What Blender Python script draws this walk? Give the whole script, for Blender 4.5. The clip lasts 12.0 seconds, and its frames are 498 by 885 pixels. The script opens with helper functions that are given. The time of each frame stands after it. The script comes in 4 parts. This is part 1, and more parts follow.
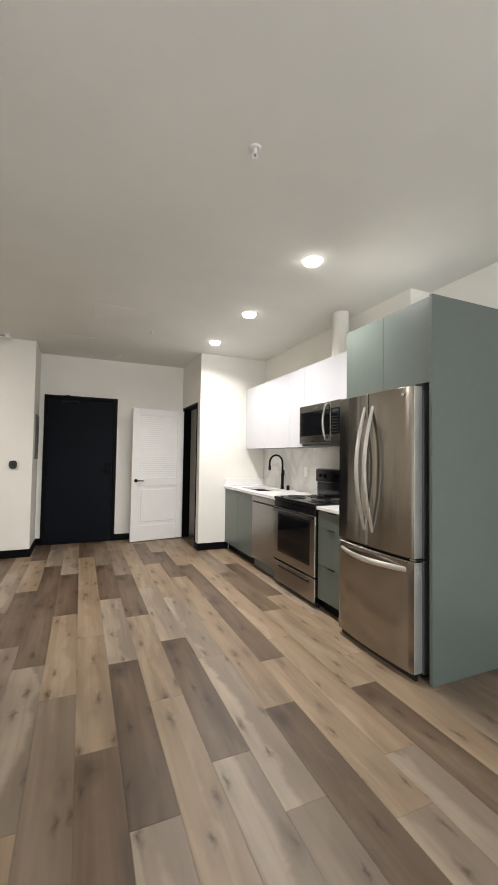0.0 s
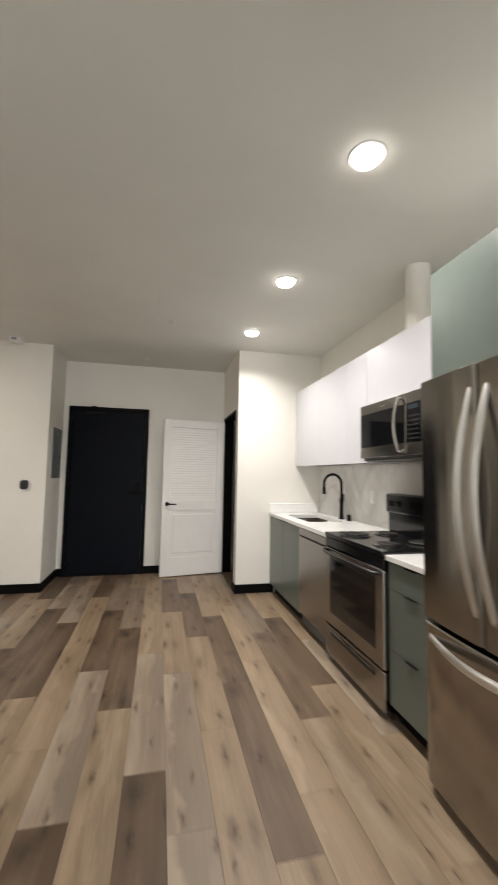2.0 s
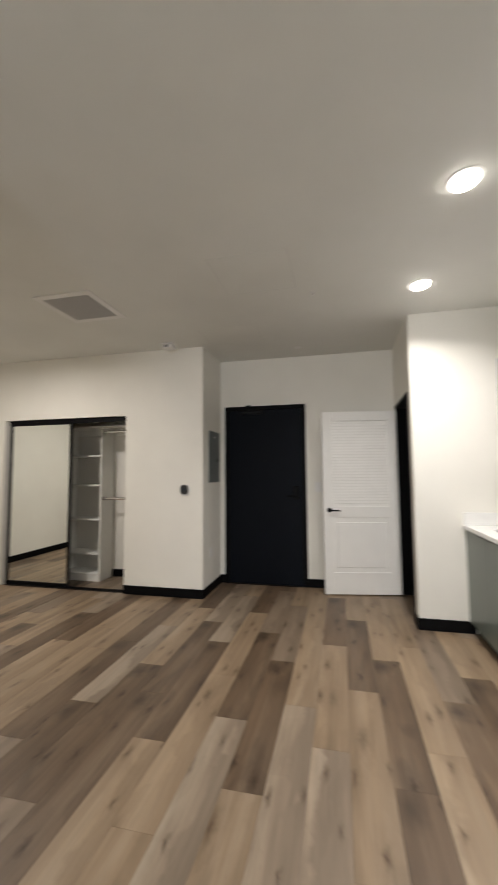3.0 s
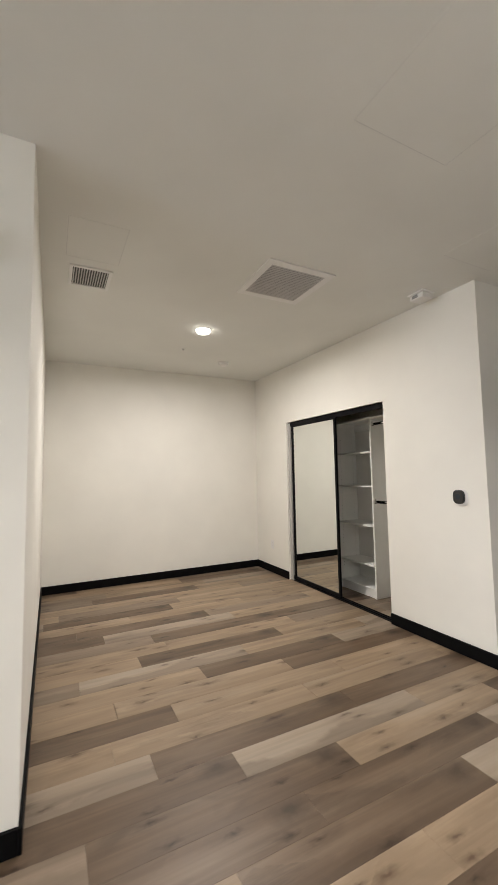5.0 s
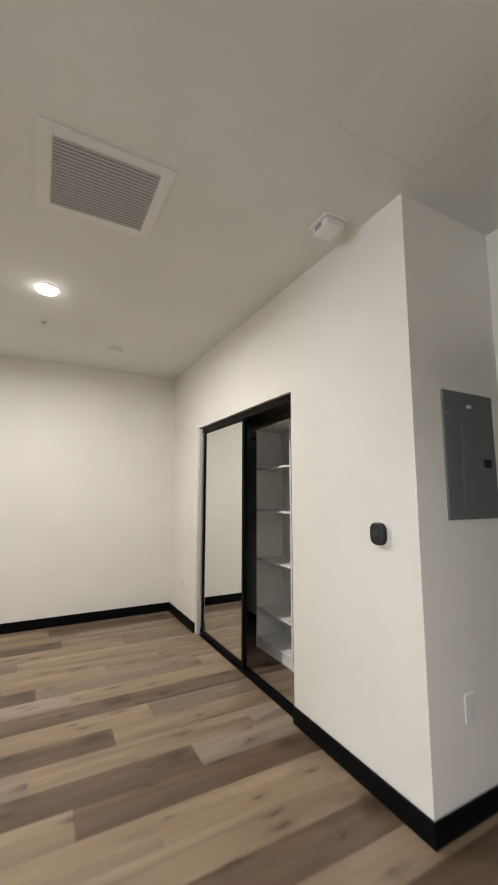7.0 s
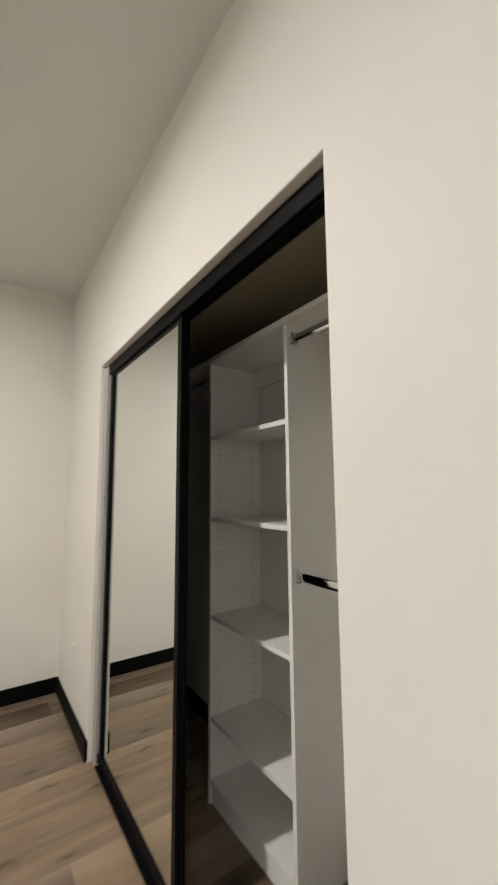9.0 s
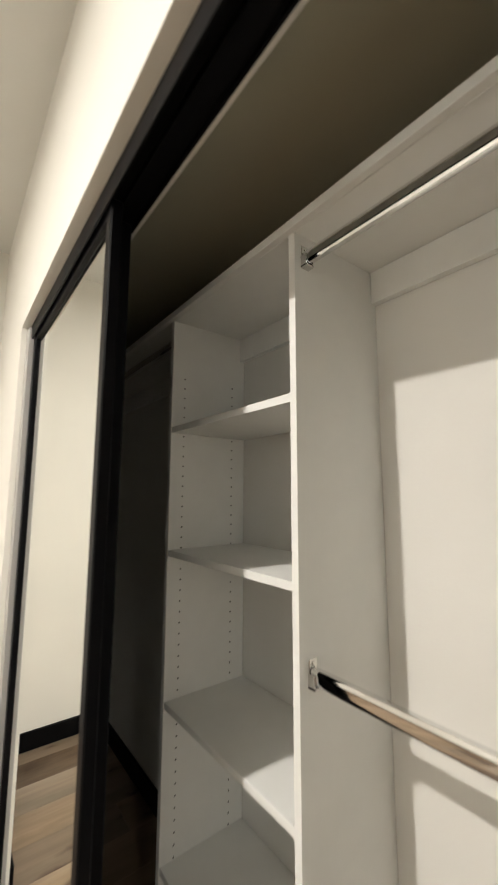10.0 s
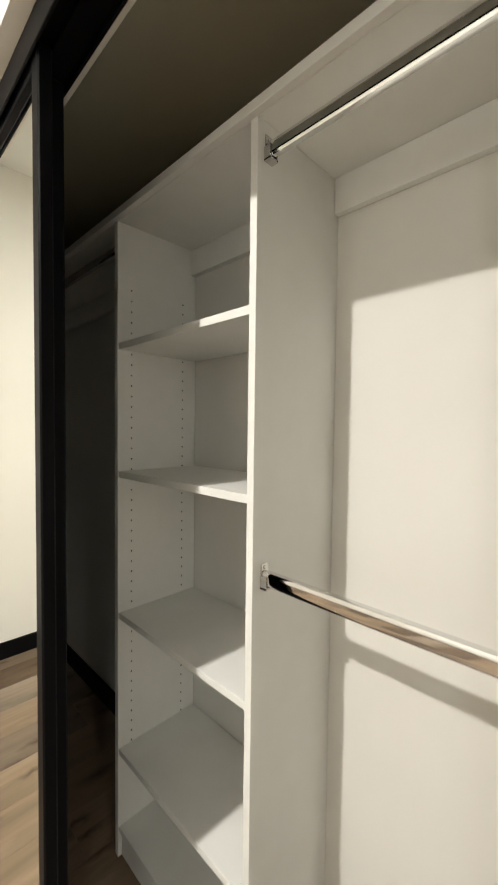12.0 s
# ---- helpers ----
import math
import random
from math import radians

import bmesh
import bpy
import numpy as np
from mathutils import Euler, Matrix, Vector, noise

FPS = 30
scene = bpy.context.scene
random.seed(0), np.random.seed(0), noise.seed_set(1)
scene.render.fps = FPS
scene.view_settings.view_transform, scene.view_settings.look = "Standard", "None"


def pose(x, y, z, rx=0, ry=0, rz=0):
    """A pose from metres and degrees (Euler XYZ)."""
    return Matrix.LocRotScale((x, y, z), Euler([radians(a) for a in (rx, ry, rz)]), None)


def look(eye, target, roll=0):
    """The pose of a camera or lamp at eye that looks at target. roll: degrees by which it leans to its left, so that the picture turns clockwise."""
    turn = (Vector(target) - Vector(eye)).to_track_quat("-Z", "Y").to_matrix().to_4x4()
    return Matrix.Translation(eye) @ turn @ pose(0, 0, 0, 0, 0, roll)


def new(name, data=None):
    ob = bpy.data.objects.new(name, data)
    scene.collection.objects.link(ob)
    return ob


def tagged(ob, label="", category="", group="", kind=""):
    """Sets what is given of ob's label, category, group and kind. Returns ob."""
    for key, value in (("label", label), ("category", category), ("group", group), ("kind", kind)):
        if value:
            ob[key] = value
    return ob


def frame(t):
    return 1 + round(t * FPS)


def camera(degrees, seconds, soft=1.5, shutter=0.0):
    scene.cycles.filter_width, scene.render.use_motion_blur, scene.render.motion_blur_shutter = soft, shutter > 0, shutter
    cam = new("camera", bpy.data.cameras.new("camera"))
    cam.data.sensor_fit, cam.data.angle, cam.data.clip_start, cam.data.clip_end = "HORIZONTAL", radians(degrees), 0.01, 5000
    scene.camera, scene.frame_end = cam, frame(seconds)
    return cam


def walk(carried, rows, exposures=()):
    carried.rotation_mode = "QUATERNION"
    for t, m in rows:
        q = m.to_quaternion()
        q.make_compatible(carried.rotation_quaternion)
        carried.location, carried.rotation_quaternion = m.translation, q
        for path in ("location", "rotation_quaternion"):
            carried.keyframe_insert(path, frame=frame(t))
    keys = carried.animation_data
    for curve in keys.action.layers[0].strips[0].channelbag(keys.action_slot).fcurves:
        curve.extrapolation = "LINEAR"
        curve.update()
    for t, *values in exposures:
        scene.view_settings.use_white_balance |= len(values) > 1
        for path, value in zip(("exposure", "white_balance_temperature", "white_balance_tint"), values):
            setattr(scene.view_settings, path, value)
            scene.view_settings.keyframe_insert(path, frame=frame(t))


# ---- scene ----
cam = camera(64.7, 12.0, shutter=0.5)
PATH = [
    (0, (0.619, -0.355, 1.321), (1.403, 1.484, 1.394), 0.9),
    (0.5, (0.748, -0.314, 1.314), (1.556, 1.511, 1.437), 0.9),
    (1, (0.928, -0.057, 1.321), (1.723, 1.768, 1.511), 1.2),
    (1.5, (1.111, 0.243, 1.3), (1.817, 2.106, 1.477), 1.4),
    (2, (1.287, 0.586, 1.334), (1.725, 2.531, 1.495), 1.0),
    (2.5, (1.374, 0.953, 1.348), (1.448, 2.943, 1.531), 0.1),
    (3, (1.535, 1.289, 1.362), (1.081, 3.231, 1.513), -0.5),
    (3.5, (1.551, 1.56, 1.388), (0.603, 3.316, 1.508), -1.1),
    (3.7, (1.541, 1.681, 1.39), (0.436, 3.344, 1.513), -1.1),
    (5.3, (1.827, 2.849, 1.387), (0.02, 3.692, 1.541), -1.0),
    (5.5, (1.809, 2.983, 1.4), (0.011, 3.845, 1.547), -1.0),
    (6, (1.742, 3.354, 1.399), (-0.074, 4.179, 1.55), -0.4),
    (6.5, (1.553, 3.699, 1.368), (-0.234, 4.581, 1.539), 0.2),
    (6.7, (1.43, 3.815, 1.372), (-0.344, 4.713, 1.588), 0.4),
    (8.3, (0.104, 4.565, 1.266), (-1.571, 5.614, 1.572), -0.7),
    (8.5, (-0.043, 4.647, 1.303), (-1.718, 5.711, 1.551), -0.7),
    (9, (-0.402, 4.875, 1.345), (-2.032, 6.009, 1.583), -0.5),
    (9.5, (-0.724, 5.055, 1.362), (-2.284, 6.284, 1.6), -0.2),
    (10, (-0.9, 5.233, 1.39), (-2.475, 6.439, 1.647), 0.2),
    (10.5, (-0.98, 5.344, 1.419), (-2.55, 6.559, 1.659), 0.4),
    (11, (-1.003, 5.368, 1.41), (-2.538, 6.643, 1.553), 0.5),
    (11.5, (-0.976, 5.329, 1.372), (-2.456, 6.673, 1.367), 0.8),
    (12, (-0.926, 5.226, 1.355), (-2.329, 6.649, 1.276), 0.7),
]
walk(cam, [(t, look(eye, target, roll)) for t, eye, target, roll in PATH],
     exposures=[(0, 0.08, 6380, 10), (1.5, -0.06, 6480, 10), (2.5, -0.24, 6600, 10.5), (3.0, -0.2, 6550, 10), (3.7, 0.2, 6480, 10), (5.5, 0.22, 6320, 10), (6.7, 0.18, 6180, 10),
                (8.5, 0.11, 6280, 10), (9.5, 0.17, 6380, 10), (10, 0.8, 6480, 8), (10.5, 1.04, 6560, 7), (11.5, 1.06, 6540, 7), (12, 0.99, 6440, 6.5)])

# ---- light ----
H = 2.787                     # ceiling height
world = bpy.data.worlds.new("sky")
scene.world = world
world.use_nodes = True
_sky = world.node_tree.nodes.new("ShaderNodeTexSky")
_sky.sky_type = "NISHITA"
_sky.sun_disc = False
_sky.sun_elevation = radians(30)
world.node_tree.links.new(_sky.outputs[0], world.node_tree.nodes["Background"].inputs[0])
world.node_tree.nodes["Background"].inputs[1].default_value = 0.08

LAMP_POWER = 42.0
KITCHEN_POWER = 19.5
KITCHEN_COLOUR = (1.0, 0.955, 0.905)
LAMP_COLOUR = (1.0, 0.932, 0.868)
FILL_POWER = 105.0
LAMPS = [(2.158, 2.109), (2.162, 3.313), (2.162, 4.425), (-1.752, 3.945)]


def down_lamp(x, y, power, colour, spread):
    d = bpy.data.lights.new("downlight_lamp", "AREA")
    d.shape, d.size, d.energy, d.color = "DISK", 0.075, power, colour
    d.spread = radians(spread)
    new("downlight_lamp", d).matrix_world = pose(x, y, H - 0.037)


for _x, _y in LAMPS:
    if _x < 0:
        down_lamp(_x, _y, LAMP_POWER, LAMP_COLOUR, 176)
    else:
        down_lamp(_x, _y, KITCHEN_POWER, KITCHEN_COLOUR, 145)
# added fill lamp, standing in for unknown light from behind the walk's start
_w = bpy.data.lights.new("fill_light", "AREA")
_w.shape, _w.size, _w.size_y, _w.energy, _w.color = "RECTANGLE", 2.0, 1.7, FILL_POWER, (0.93, 0.96, 1.0)
new("fill_light", _w).matrix_world = look((1.6, -3.42, 1.55), (1.6, 0, 0.55))

# ---- materials ----


def material(name, colour, rough=0.5, metal=0.0, spec=0.5):
    m = bpy.data.materials.new(name)
    m.use_nodes = True
    b = m.node_tree.nodes["Principled BSDF"]
    b.inputs["Base Color"].default_value = (*colour, 1)
    b.inputs["Roughness"].default_value = rough
    b.inputs["Metallic"].default_value = metal
    b.inputs["Specular IOR Level"].default_value = spec
    return m, m.node_tree, b


def node(tree, kind, **values):
    n = tree.nodes.new(kind)
    for key, value in values.items():
        n.inputs[key].default_value = value
    return n


def coords(tree, scale=(1, 1, 1), which="Object"):
    c = tree.nodes.new("ShaderNodeTexCoord")
    mp = node(tree, "ShaderNodeMapping", Scale=scale)
    tree.links.new(c.outputs[which], mp.inputs[0])
    return mp.outputs[0]


def ramp(tree, fac, stops):
    r = tree.nodes.new("ShaderNodeValToRGB")
    e = r.color_ramp.elements
    while len(e) < len(stops):
        e.new(0.5)
    for k, (p, c) in zip(e, stops):
        k.position, k.color = p, (*c, 1)
    tree.links.new(fac, r.inputs[0])
    return r.outputs[0]


def mapped(tree, fac, a, b):
    n = node(tree, "ShaderNodeMapRange", **{"To Min": a, "To Max": b})
    tree.links.new(fac, n.inputs[0])
    return n.outputs[0]


def mix(tree, fac, a, b, blend="MIX"):
    n = tree.nodes.new("ShaderNodeMix")
    n.data_type, n.blend_type = "RGBA", blend
    for sock, v in ((n.inputs[0], fac), (n.inputs[6], a), (n.inputs[7], b)):
        if isinstance(v, (int, float)):
            sock.default_value = v
        elif isinstance(v, tuple):
            sock.default_value = (*v, 1)
        else:
            tree.links.new(v, sock)
    return n.outputs[2]


def bump(tree, b, height, strength, distance):
    n = node(tree, "ShaderNodeBump", Strength=strength, Distance=distance)
    tree.links.new(height, n.inputs["Height"])
    tree.links.new(n.outputs[0], b.inputs["Normal"])


def paint(name, colour, rough, texture=0.25, fine=160.0, vary=0.03):
    """Rolled wall paint: fine orange peel and a faint unevenness."""
    m, t, b = material(name, colour, rough, spec=0.35)
    v = coords(t)
    big = node(t, "ShaderNodeTexNoise", Scale=1.7, Detail=4.0)
    small = node(t, "ShaderNodeTexNoise", Scale=fine, Detail=3.0)
    t.links.new(v, big.inputs["Vector"])
    t.links.new(v, small.inputs["Vector"])
    lo = tuple(c * (1 - vary) for c in colour)
    hi = tuple(min(1, c * (1 + vary)) for c in colour)
    t.links.new(ramp(t, big.outputs[0], [(0.3, lo), (0.7, hi)]), b.inputs["Base Color"])
    t.links.new(mapped(t, big.outputs[0], rough - 0.06, rough + 0.06), b.inputs["Roughness"])
    bump(t, b, small.outputs[0], texture, 0.0006)
    return m


def plain(name, colour, rough, metal=0.0, grain=60.0, vary=0.08, relief=0.08, spec=0.5):
    """A plain material with slight mottling, uneven gloss and fine relief."""
    m, t, b = material(name, colour, rough, metal, spec)
    v = coords(t)
    n = node(t, "ShaderNodeTexNoise", Scale=grain, Detail=4.0)
    n2 = node(t, "ShaderNodeTexNoise", Scale=grain / 14, Detail=3.0)
    t.links.new(v, n.inputs["Vector"])
    t.links.new(v, n2.inputs["Vector"])
    lo = tuple(c * (1 - vary) for c in colour)
    hi = tuple(min(1, c * (1 + vary)) for c in colour)
    t.links.new(ramp(t, n2.outputs[0], [(0.25, lo), (0.75, hi)]), b.inputs["Base Color"])
    t.links.new(mapped(t, n2.outputs[0], max(0, rough - 0.05), rough + 0.06), b.inputs["Roughness"])
    if relief:
        bump(t, b, n.outputs[0], relief, 0.0005)
    return m


def brushed(name, colour, rough, scale, wave=None):
    """Brushed stainless steel, the strokes running along the axis with the smallest scale."""
    m, t, b = material(name, colour, rough, 1.0)
    v = coords(t, scale)
    n = node(t, "ShaderNodeTexNoise", Scale=1.0, Detail=3.0)
    t.links.new(v, n.inputs["Vector"])
    sm = node(t, "ShaderNodeTexNoise", Scale=2.2, Detail=2.0)
    t.links.new(coords(t), sm.inputs["Vector"])
    t.links.new(ramp(t, n.outputs[0], [(0.2, tuple(c * 0.9 for c in colour)), (0.8, tuple(min(1, c * 1.08) for c in colour))]), b.inputs["Base Color"])
    t.links.new(mapped(t, sm.outputs[0], rough - 0.05, rough + 0.07), b.inputs["Roughness"])
    b.inputs["Anisotropic"].default_value = 0.8
    b.inputs["Anisotropic Rotation"].default_value = 0.25
    bump(t, b, n.outputs[0], 0.035, 0.0004)
    if wave:
        w = node(t, "ShaderNodeTexNoise", Scale=1.0, Detail=2.0)
        t.links.new(coords(t, wave), w.inputs["Vector"])
        sheet = node(t, "ShaderNodeBump", Strength=0.6, Distance=0.009)
        t.links.new(w.outputs[0], sheet.inputs["Height"])
        t.links.new(b.inputs["Normal"].links[0].from_node.outputs[0], sheet.inputs["Normal"])
        t.links.new(sheet.outputs[0], b.inputs["Normal"])
    return m


# closet ceiling: a darker olive that holds the shade above the top shelf
SHADED_CEILING = paint("shaded_ceiling_paint", (0.47, 0.455, 0.35), 0.8)
WALL = paint("wall_paint", (0.83, 0.81, 0.75), 0.6)
CEILING = paint("ceiling_paint", (0.762, 0.761, 0.722), 0.75, 0.35, 110.0)
CLOSET_PAINT = paint("closet_paint", (0.80, 0.782, 0.735), 0.62)
BLACK_TRIM = plain("black_trim", (0.004, 0.004, 0.0045), 0.5, grain=90, spec=0.08)
BLACK_DOOR = plain("black_door_paint", (0.0045, 0.006, 0.0095), 0.5, grain=140, relief=0.15, spec=0.08)
BLACK_METAL = plain("black_metal", (0.006, 0.006, 0.007), 0.5, 0.0, grain=120, spec=0.15)
BLACK_ALU = plain("black_aluminium", (0.006, 0.006, 0.007), 0.38, 0.0, grain=100, spec=0.07)
WHITE_DOOR = plain("white_door_paint", (0.80, 0.79, 0.765), 0.42, grain=90, vary=0.02)
GREEN = plain("green_laminate", (0.112, 0.134, 0.119), 0.31, grain=200, vary=0.04, relief=0.1)
WHITE_GLOSS = plain("white_laminate", (0.62, 0.62, 0.655), 0.24, grain=120, vary=0.015, relief=0.02)
MELAMINE = plain("white_melamine", (0.88, 0.88, 0.845), 0.45, grain=180, vary=0.02, relief=0.06)
QUARTZ = plain("white_quartz", (0.82, 0.815, 0.80), 0.18, grain=220, vary=0.03, relief=0.0)
STEEL = brushed("brushed_steel", (0.345, 0.318, 0.284), 0.15, (6, 6, 900), (6, 6, 0.14))
STEEL_H = brushed("brushed_steel_flat", (0.35, 0.328, 0.297), 0.21, (6, 900, 6))
STEEL_DARK = plain("steel_side", (0.11, 0.118, 0.125), 0.42, 0.2)
HANDLE = plain("polished_steel", (0.66, 0.65, 0.63), 0.22, 1.0, relief=0.0)
SATIN = plain("satin_steel", (0.72, 0.71, 0.69), 0.34, 1.0, relief=0.0)
CHROME = plain("chrome", (0.78, 0.78, 0.78), 0.05, 1.0, relief=0.0)
BLACK_GLASS = plain("black_glass", (0.006, 0.006, 0.007), 0.05, relief=0.0, spec=0.3)
BLACK_ENAMEL = plain("black_enamel", (0.008, 0.008, 0.009), 0.13, relief=0.02)
BLACK_PLASTIC = plain("black_plastic", (0.012, 0.012, 0.012), 0.45)
WHITE_PLASTIC = plain("white_plastic", (0.80, 0.79, 0.77), 0.35, vary=0.02)
GREY_PANEL = plain("grey_enamel", (0.155, 0.172, 0.170), 0.45, grain=200, vary=0.04)
VENT_PAINT = plain("vent_paint", (0.56, 0.55, 0.54), 0.45, vary=0.03)
DUCT_SHADE = plain("duct_shade", (0.10, 0.10, 0.098), 0.8)
JAMB_GREY = plain("grey_jamb", (0.42, 0.41, 0.39), 0.5)
WASHER_WHITE = plain("washer_enamel", (0.45, 0.45, 0.45), 0.3)
GASKET = plain("dark_grey", (0.05, 0.05, 0.055), 0.5)
COIL = plain("burner_coil", (0.035, 0.033, 0.032), 0.55, 0.6)
RED = plain("red_bead", (0.10, 0.03, 0.025), 0.25, relief=0.0)
INK = plain("grey_print", (0.30, 0.30, 0.30), 0.5, relief=0.0)
DOOR_EDGE = plain("steel_edge", (0.62, 0.60, 0.57), 0.33, 0.75, relief=0.0)
KEY_PRINT = plain("dim_print", (0.022, 0.022, 0.022), 0.5, relief=0.0)
LED_BLUE = plain("display_glass", (0.03, 0.04, 0.05), 0.08, relief=0.0)

MIRROR, _t, _b = material("mirror", (0.88, 0.905, 0.88), 0.0, 1.0)
GLASS, _t, _b = material("window_glass", (1, 1, 1), 0.0)
_b.inputs["Transmission Weight"].default_value = 1.0
LENS, _t, _b = material("lit_diffuser", (0.9, 0.9, 0.9), 0.4)
_b.inputs["Emission Color"].default_value = (1.0, 0.95, 0.86, 1)
_b.inputs["Emission Strength"].default_value = 18.0


def marble():
    m, t, b = material("marble_slab", (0.75, 0.74, 0.72), 0.06)
    v = coords(t)
    warp = node(t, "ShaderNodeTexNoise", Scale=1.6, Detail=6.0, Distortion=1.4)
    t.links.new(v, warp.inputs["Vector"])
    vein = node(t, "ShaderNodeTexNoise", Scale=1.25, Detail=5.0, Distortion=1.6)
    t.links.new(v, vein.inputs["Vector"])
    cloud = ramp(t, warp.outputs[0], [(0.35, (0.62, 0.60, 0.565)), (0.62, (0.78, 0.77, 0.745))])
    thin = ramp(t, vein.outputs[0], [(0.43, (0, 0, 0)), (0.495, (1, 1, 1)), (0.56, (0, 0, 0))])
    t.links.new(mix(t, mapped(t, thin, 0.0, 0.36), cloud, (0.40, 0.375, 0.34)), b.inputs["Base Color"])
    return m


MARBLE = marble()
DRIP = plain("drip_pan_steel", (0.22, 0.22, 0.22), 0.25, 1.0, relief=0.0)


def plank_material(name, base, dark, grey, streak=0.55, split=0.3, smoky=0.3, smudge=0.0):
    """Wood-look plank: long grain, cathedral bands, cloudy patches and knots, shifted plank by plank."""
    m, t, b = material(name, base, 0.42, spec=0.4)
    info = t.nodes.new("ShaderNodeObjectInfo")
    c = t.nodes.new("ShaderNodeTexCoord")
    off = t.nodes.new("ShaderNodeVectorMath")
    off.operation = "SCALE"
    off.inputs[0].default_value = (37.0, 91.0, 17.0)
    t.links.new(info.outputs["Random"], off.inputs["Scale"])
    add = t.nodes.new("ShaderNodeVectorMath")
    t.links.new(c.outputs["Object"], add.inputs[0])
    t.links.new(off.outputs[0], add.inputs[1])

    def noise_at(scale, sc, detail=4.0, dist=0.0):
        mp = node(t, "ShaderNodeMapping", Scale=scale)
        t.links.new(add.outputs[0], mp.inputs[0])
        n = node(t, "ShaderNodeTexNoise", Scale=sc, Detail=detail, Distortion=dist)
        t.links.new(mp.outputs[0], n.inputs["Vector"])
        return n.outputs[0], mp.outputs[0]
    cloud, _ = noise_at((9.0, 0.55, 1), 1.0, 3.0, 0.5)
    grain, _ = noise_at((52.0, 1.6, 1), 1.0, 5.0, 0.5)
    fine, _ = noise_at((420.0, 9.0, 1), 1.0, 3.0)
    band, _ = noise_at((11.0, 0.8, 1), 1.0, 4.0, 1.0)
    col = ramp(t, cloud, [(0.28, dark), (0.47, base), (0.72, grey)])
    sep = t.nodes.new("ShaderNodeSeparateXYZ")
    t.links.new(c.outputs["Object"], sep.inputs[0])
    wob, _ = noise_at((1.5, 2.4, 1), 1.0, 5.0, 0.6)
    side = t.nodes.new("ShaderNodeMath")
    side.operation = "MULTIPLY_ADD"
    side.inputs[1].default_value = 5.5
    t.links.new(sep.outputs["X"], side.inputs[0])
    shift = t.nodes.new("ShaderNodeMath")
    t.links.new(mapped(t, wob, -0.75, 0.75), shift.inputs[0])
    t.links.new(mapped(t, info.outputs["Random"], -0.35, 0.35), shift.inputs[1])
    t.links.new(shift.outputs[0], side.inputs[2])
    half = ramp(t, side.outputs[0], [(0.41, (0, 0, 0)), (0.56, (1, 1, 1))])
    col = mix(t, mapped(t, half, 0.0, split), col, tuple(0.3 * a + 0.55 * d for a, d in zip(base, dark)))
    col = mix(t, mapped(t, ramp(t, band, [(0.42, (0, 0, 0)), (0.62, (1, 1, 1))]), 0.0, streak), col,
              tuple(0.55 * a + 0.45 * d for a, d in zip(base, dark)))
    col = mix(t, mapped(t, ramp(t, grain, [(0.35, (0, 0, 0)), (0.7, (1, 1, 1))]), 0.0, 0.16), col, tuple(x * 0.62 for x in dark))
    vor = t.nodes.new("ShaderNodeTexVoronoi")
    vor.voronoi_dimensions = "2D"
    mp = node(t, "ShaderNodeMapping", Scale=(7.5, 2.1, 1))
    warp = node(t, "ShaderNodeTexNoise", Scale=22.0, Detail=3.0)
    t.links.new(add.outputs[0], warp.inputs["Vector"])
    wv = mix(t, 0.045, add.outputs[0], warp.outputs["Color"], "ADD")
    t.links.new(wv, mp.inputs[0])
    t.links.new(mp.outputs[0], vor.inputs["Vector"])
    vor.inputs["Scale"].default_value = 1.0
    size = t.nodes.new("ShaderNodeMath")
    size.operation = "MULTIPLY"
    t.links.new(vor.outputs["Distance"], size.inputs[0])
    t.links.new(mapped(t, vor.outputs["Color"], 0.3, 1.9), size.inputs[1])
    smoke, _ = noise_at((6.0, 1.6, 1), 1.0, 5.0, 0.8)
    col = mix(t, mapped(t, ramp(t, smoke, [(0.52, (0, 0, 0)), (0.78, (1, 1, 1))]), 0.0, smoky), col, tuple(x * 0.72 for x in dark))
    if smudge:
        at = t.nodes.new("ShaderNodeVectorMath")
        at.operation = "SUBTRACT"
        at.inputs[1].default_value = (0.055 + 0.023, 1.095 + 0.023, 0.0)
        near = node(t, "ShaderNodeTexNoise", Scale=26.0, Detail=4.0)
        t.links.new(add.outputs[0], near.inputs["Vector"])
        t.links.new(mix(t, 0.05, c.outputs["Object"], near.outputs["Color"], "ADD"), at.inputs[0])
        shape = t.nodes.new("ShaderNodeVectorMath")
        shape.operation = "MULTIPLY"
        shape.inputs[1].default_value = (13.0, 8.0, 0.0)
        t.links.new(at.outputs[0], shape.inputs[0])
        far = t.nodes.new("ShaderNodeVectorMath")
        far.operation = "LENGTH"
        t.links.new(shape.outputs[0], far.inputs[0])
        blot = ramp(t, far.outputs["Value"], [(0.15, (0.8, 0.8, 0.8)), (0.45, (0.45, 0.45, 0.45)), (1.0, (0, 0, 0))])
        col = mix(t, mapped(t, blot, 0.0, smudge), col, tuple(x * 0.5 for x in dark))
    halo = ramp(t, size.outputs[0], [(0.05, (0.9, 0.9, 0.9)), (0.2, (0.45, 0.45, 0.45)), (0.5, (0, 0, 0))])
    ring, _ = noise_at((60.0, 5.0, 1), 1.0, 4.0, 1.5)
    col = mix(t, mapped(t, mix(t, 1.0, halo, ramp(t, ring, [(0.3, (0.25, 0.25, 0.25)), (0.65, (1, 1, 1))]), "MULTIPLY"), 0.0, 0.75), col, tuple(x * 0.85 for x in dark))
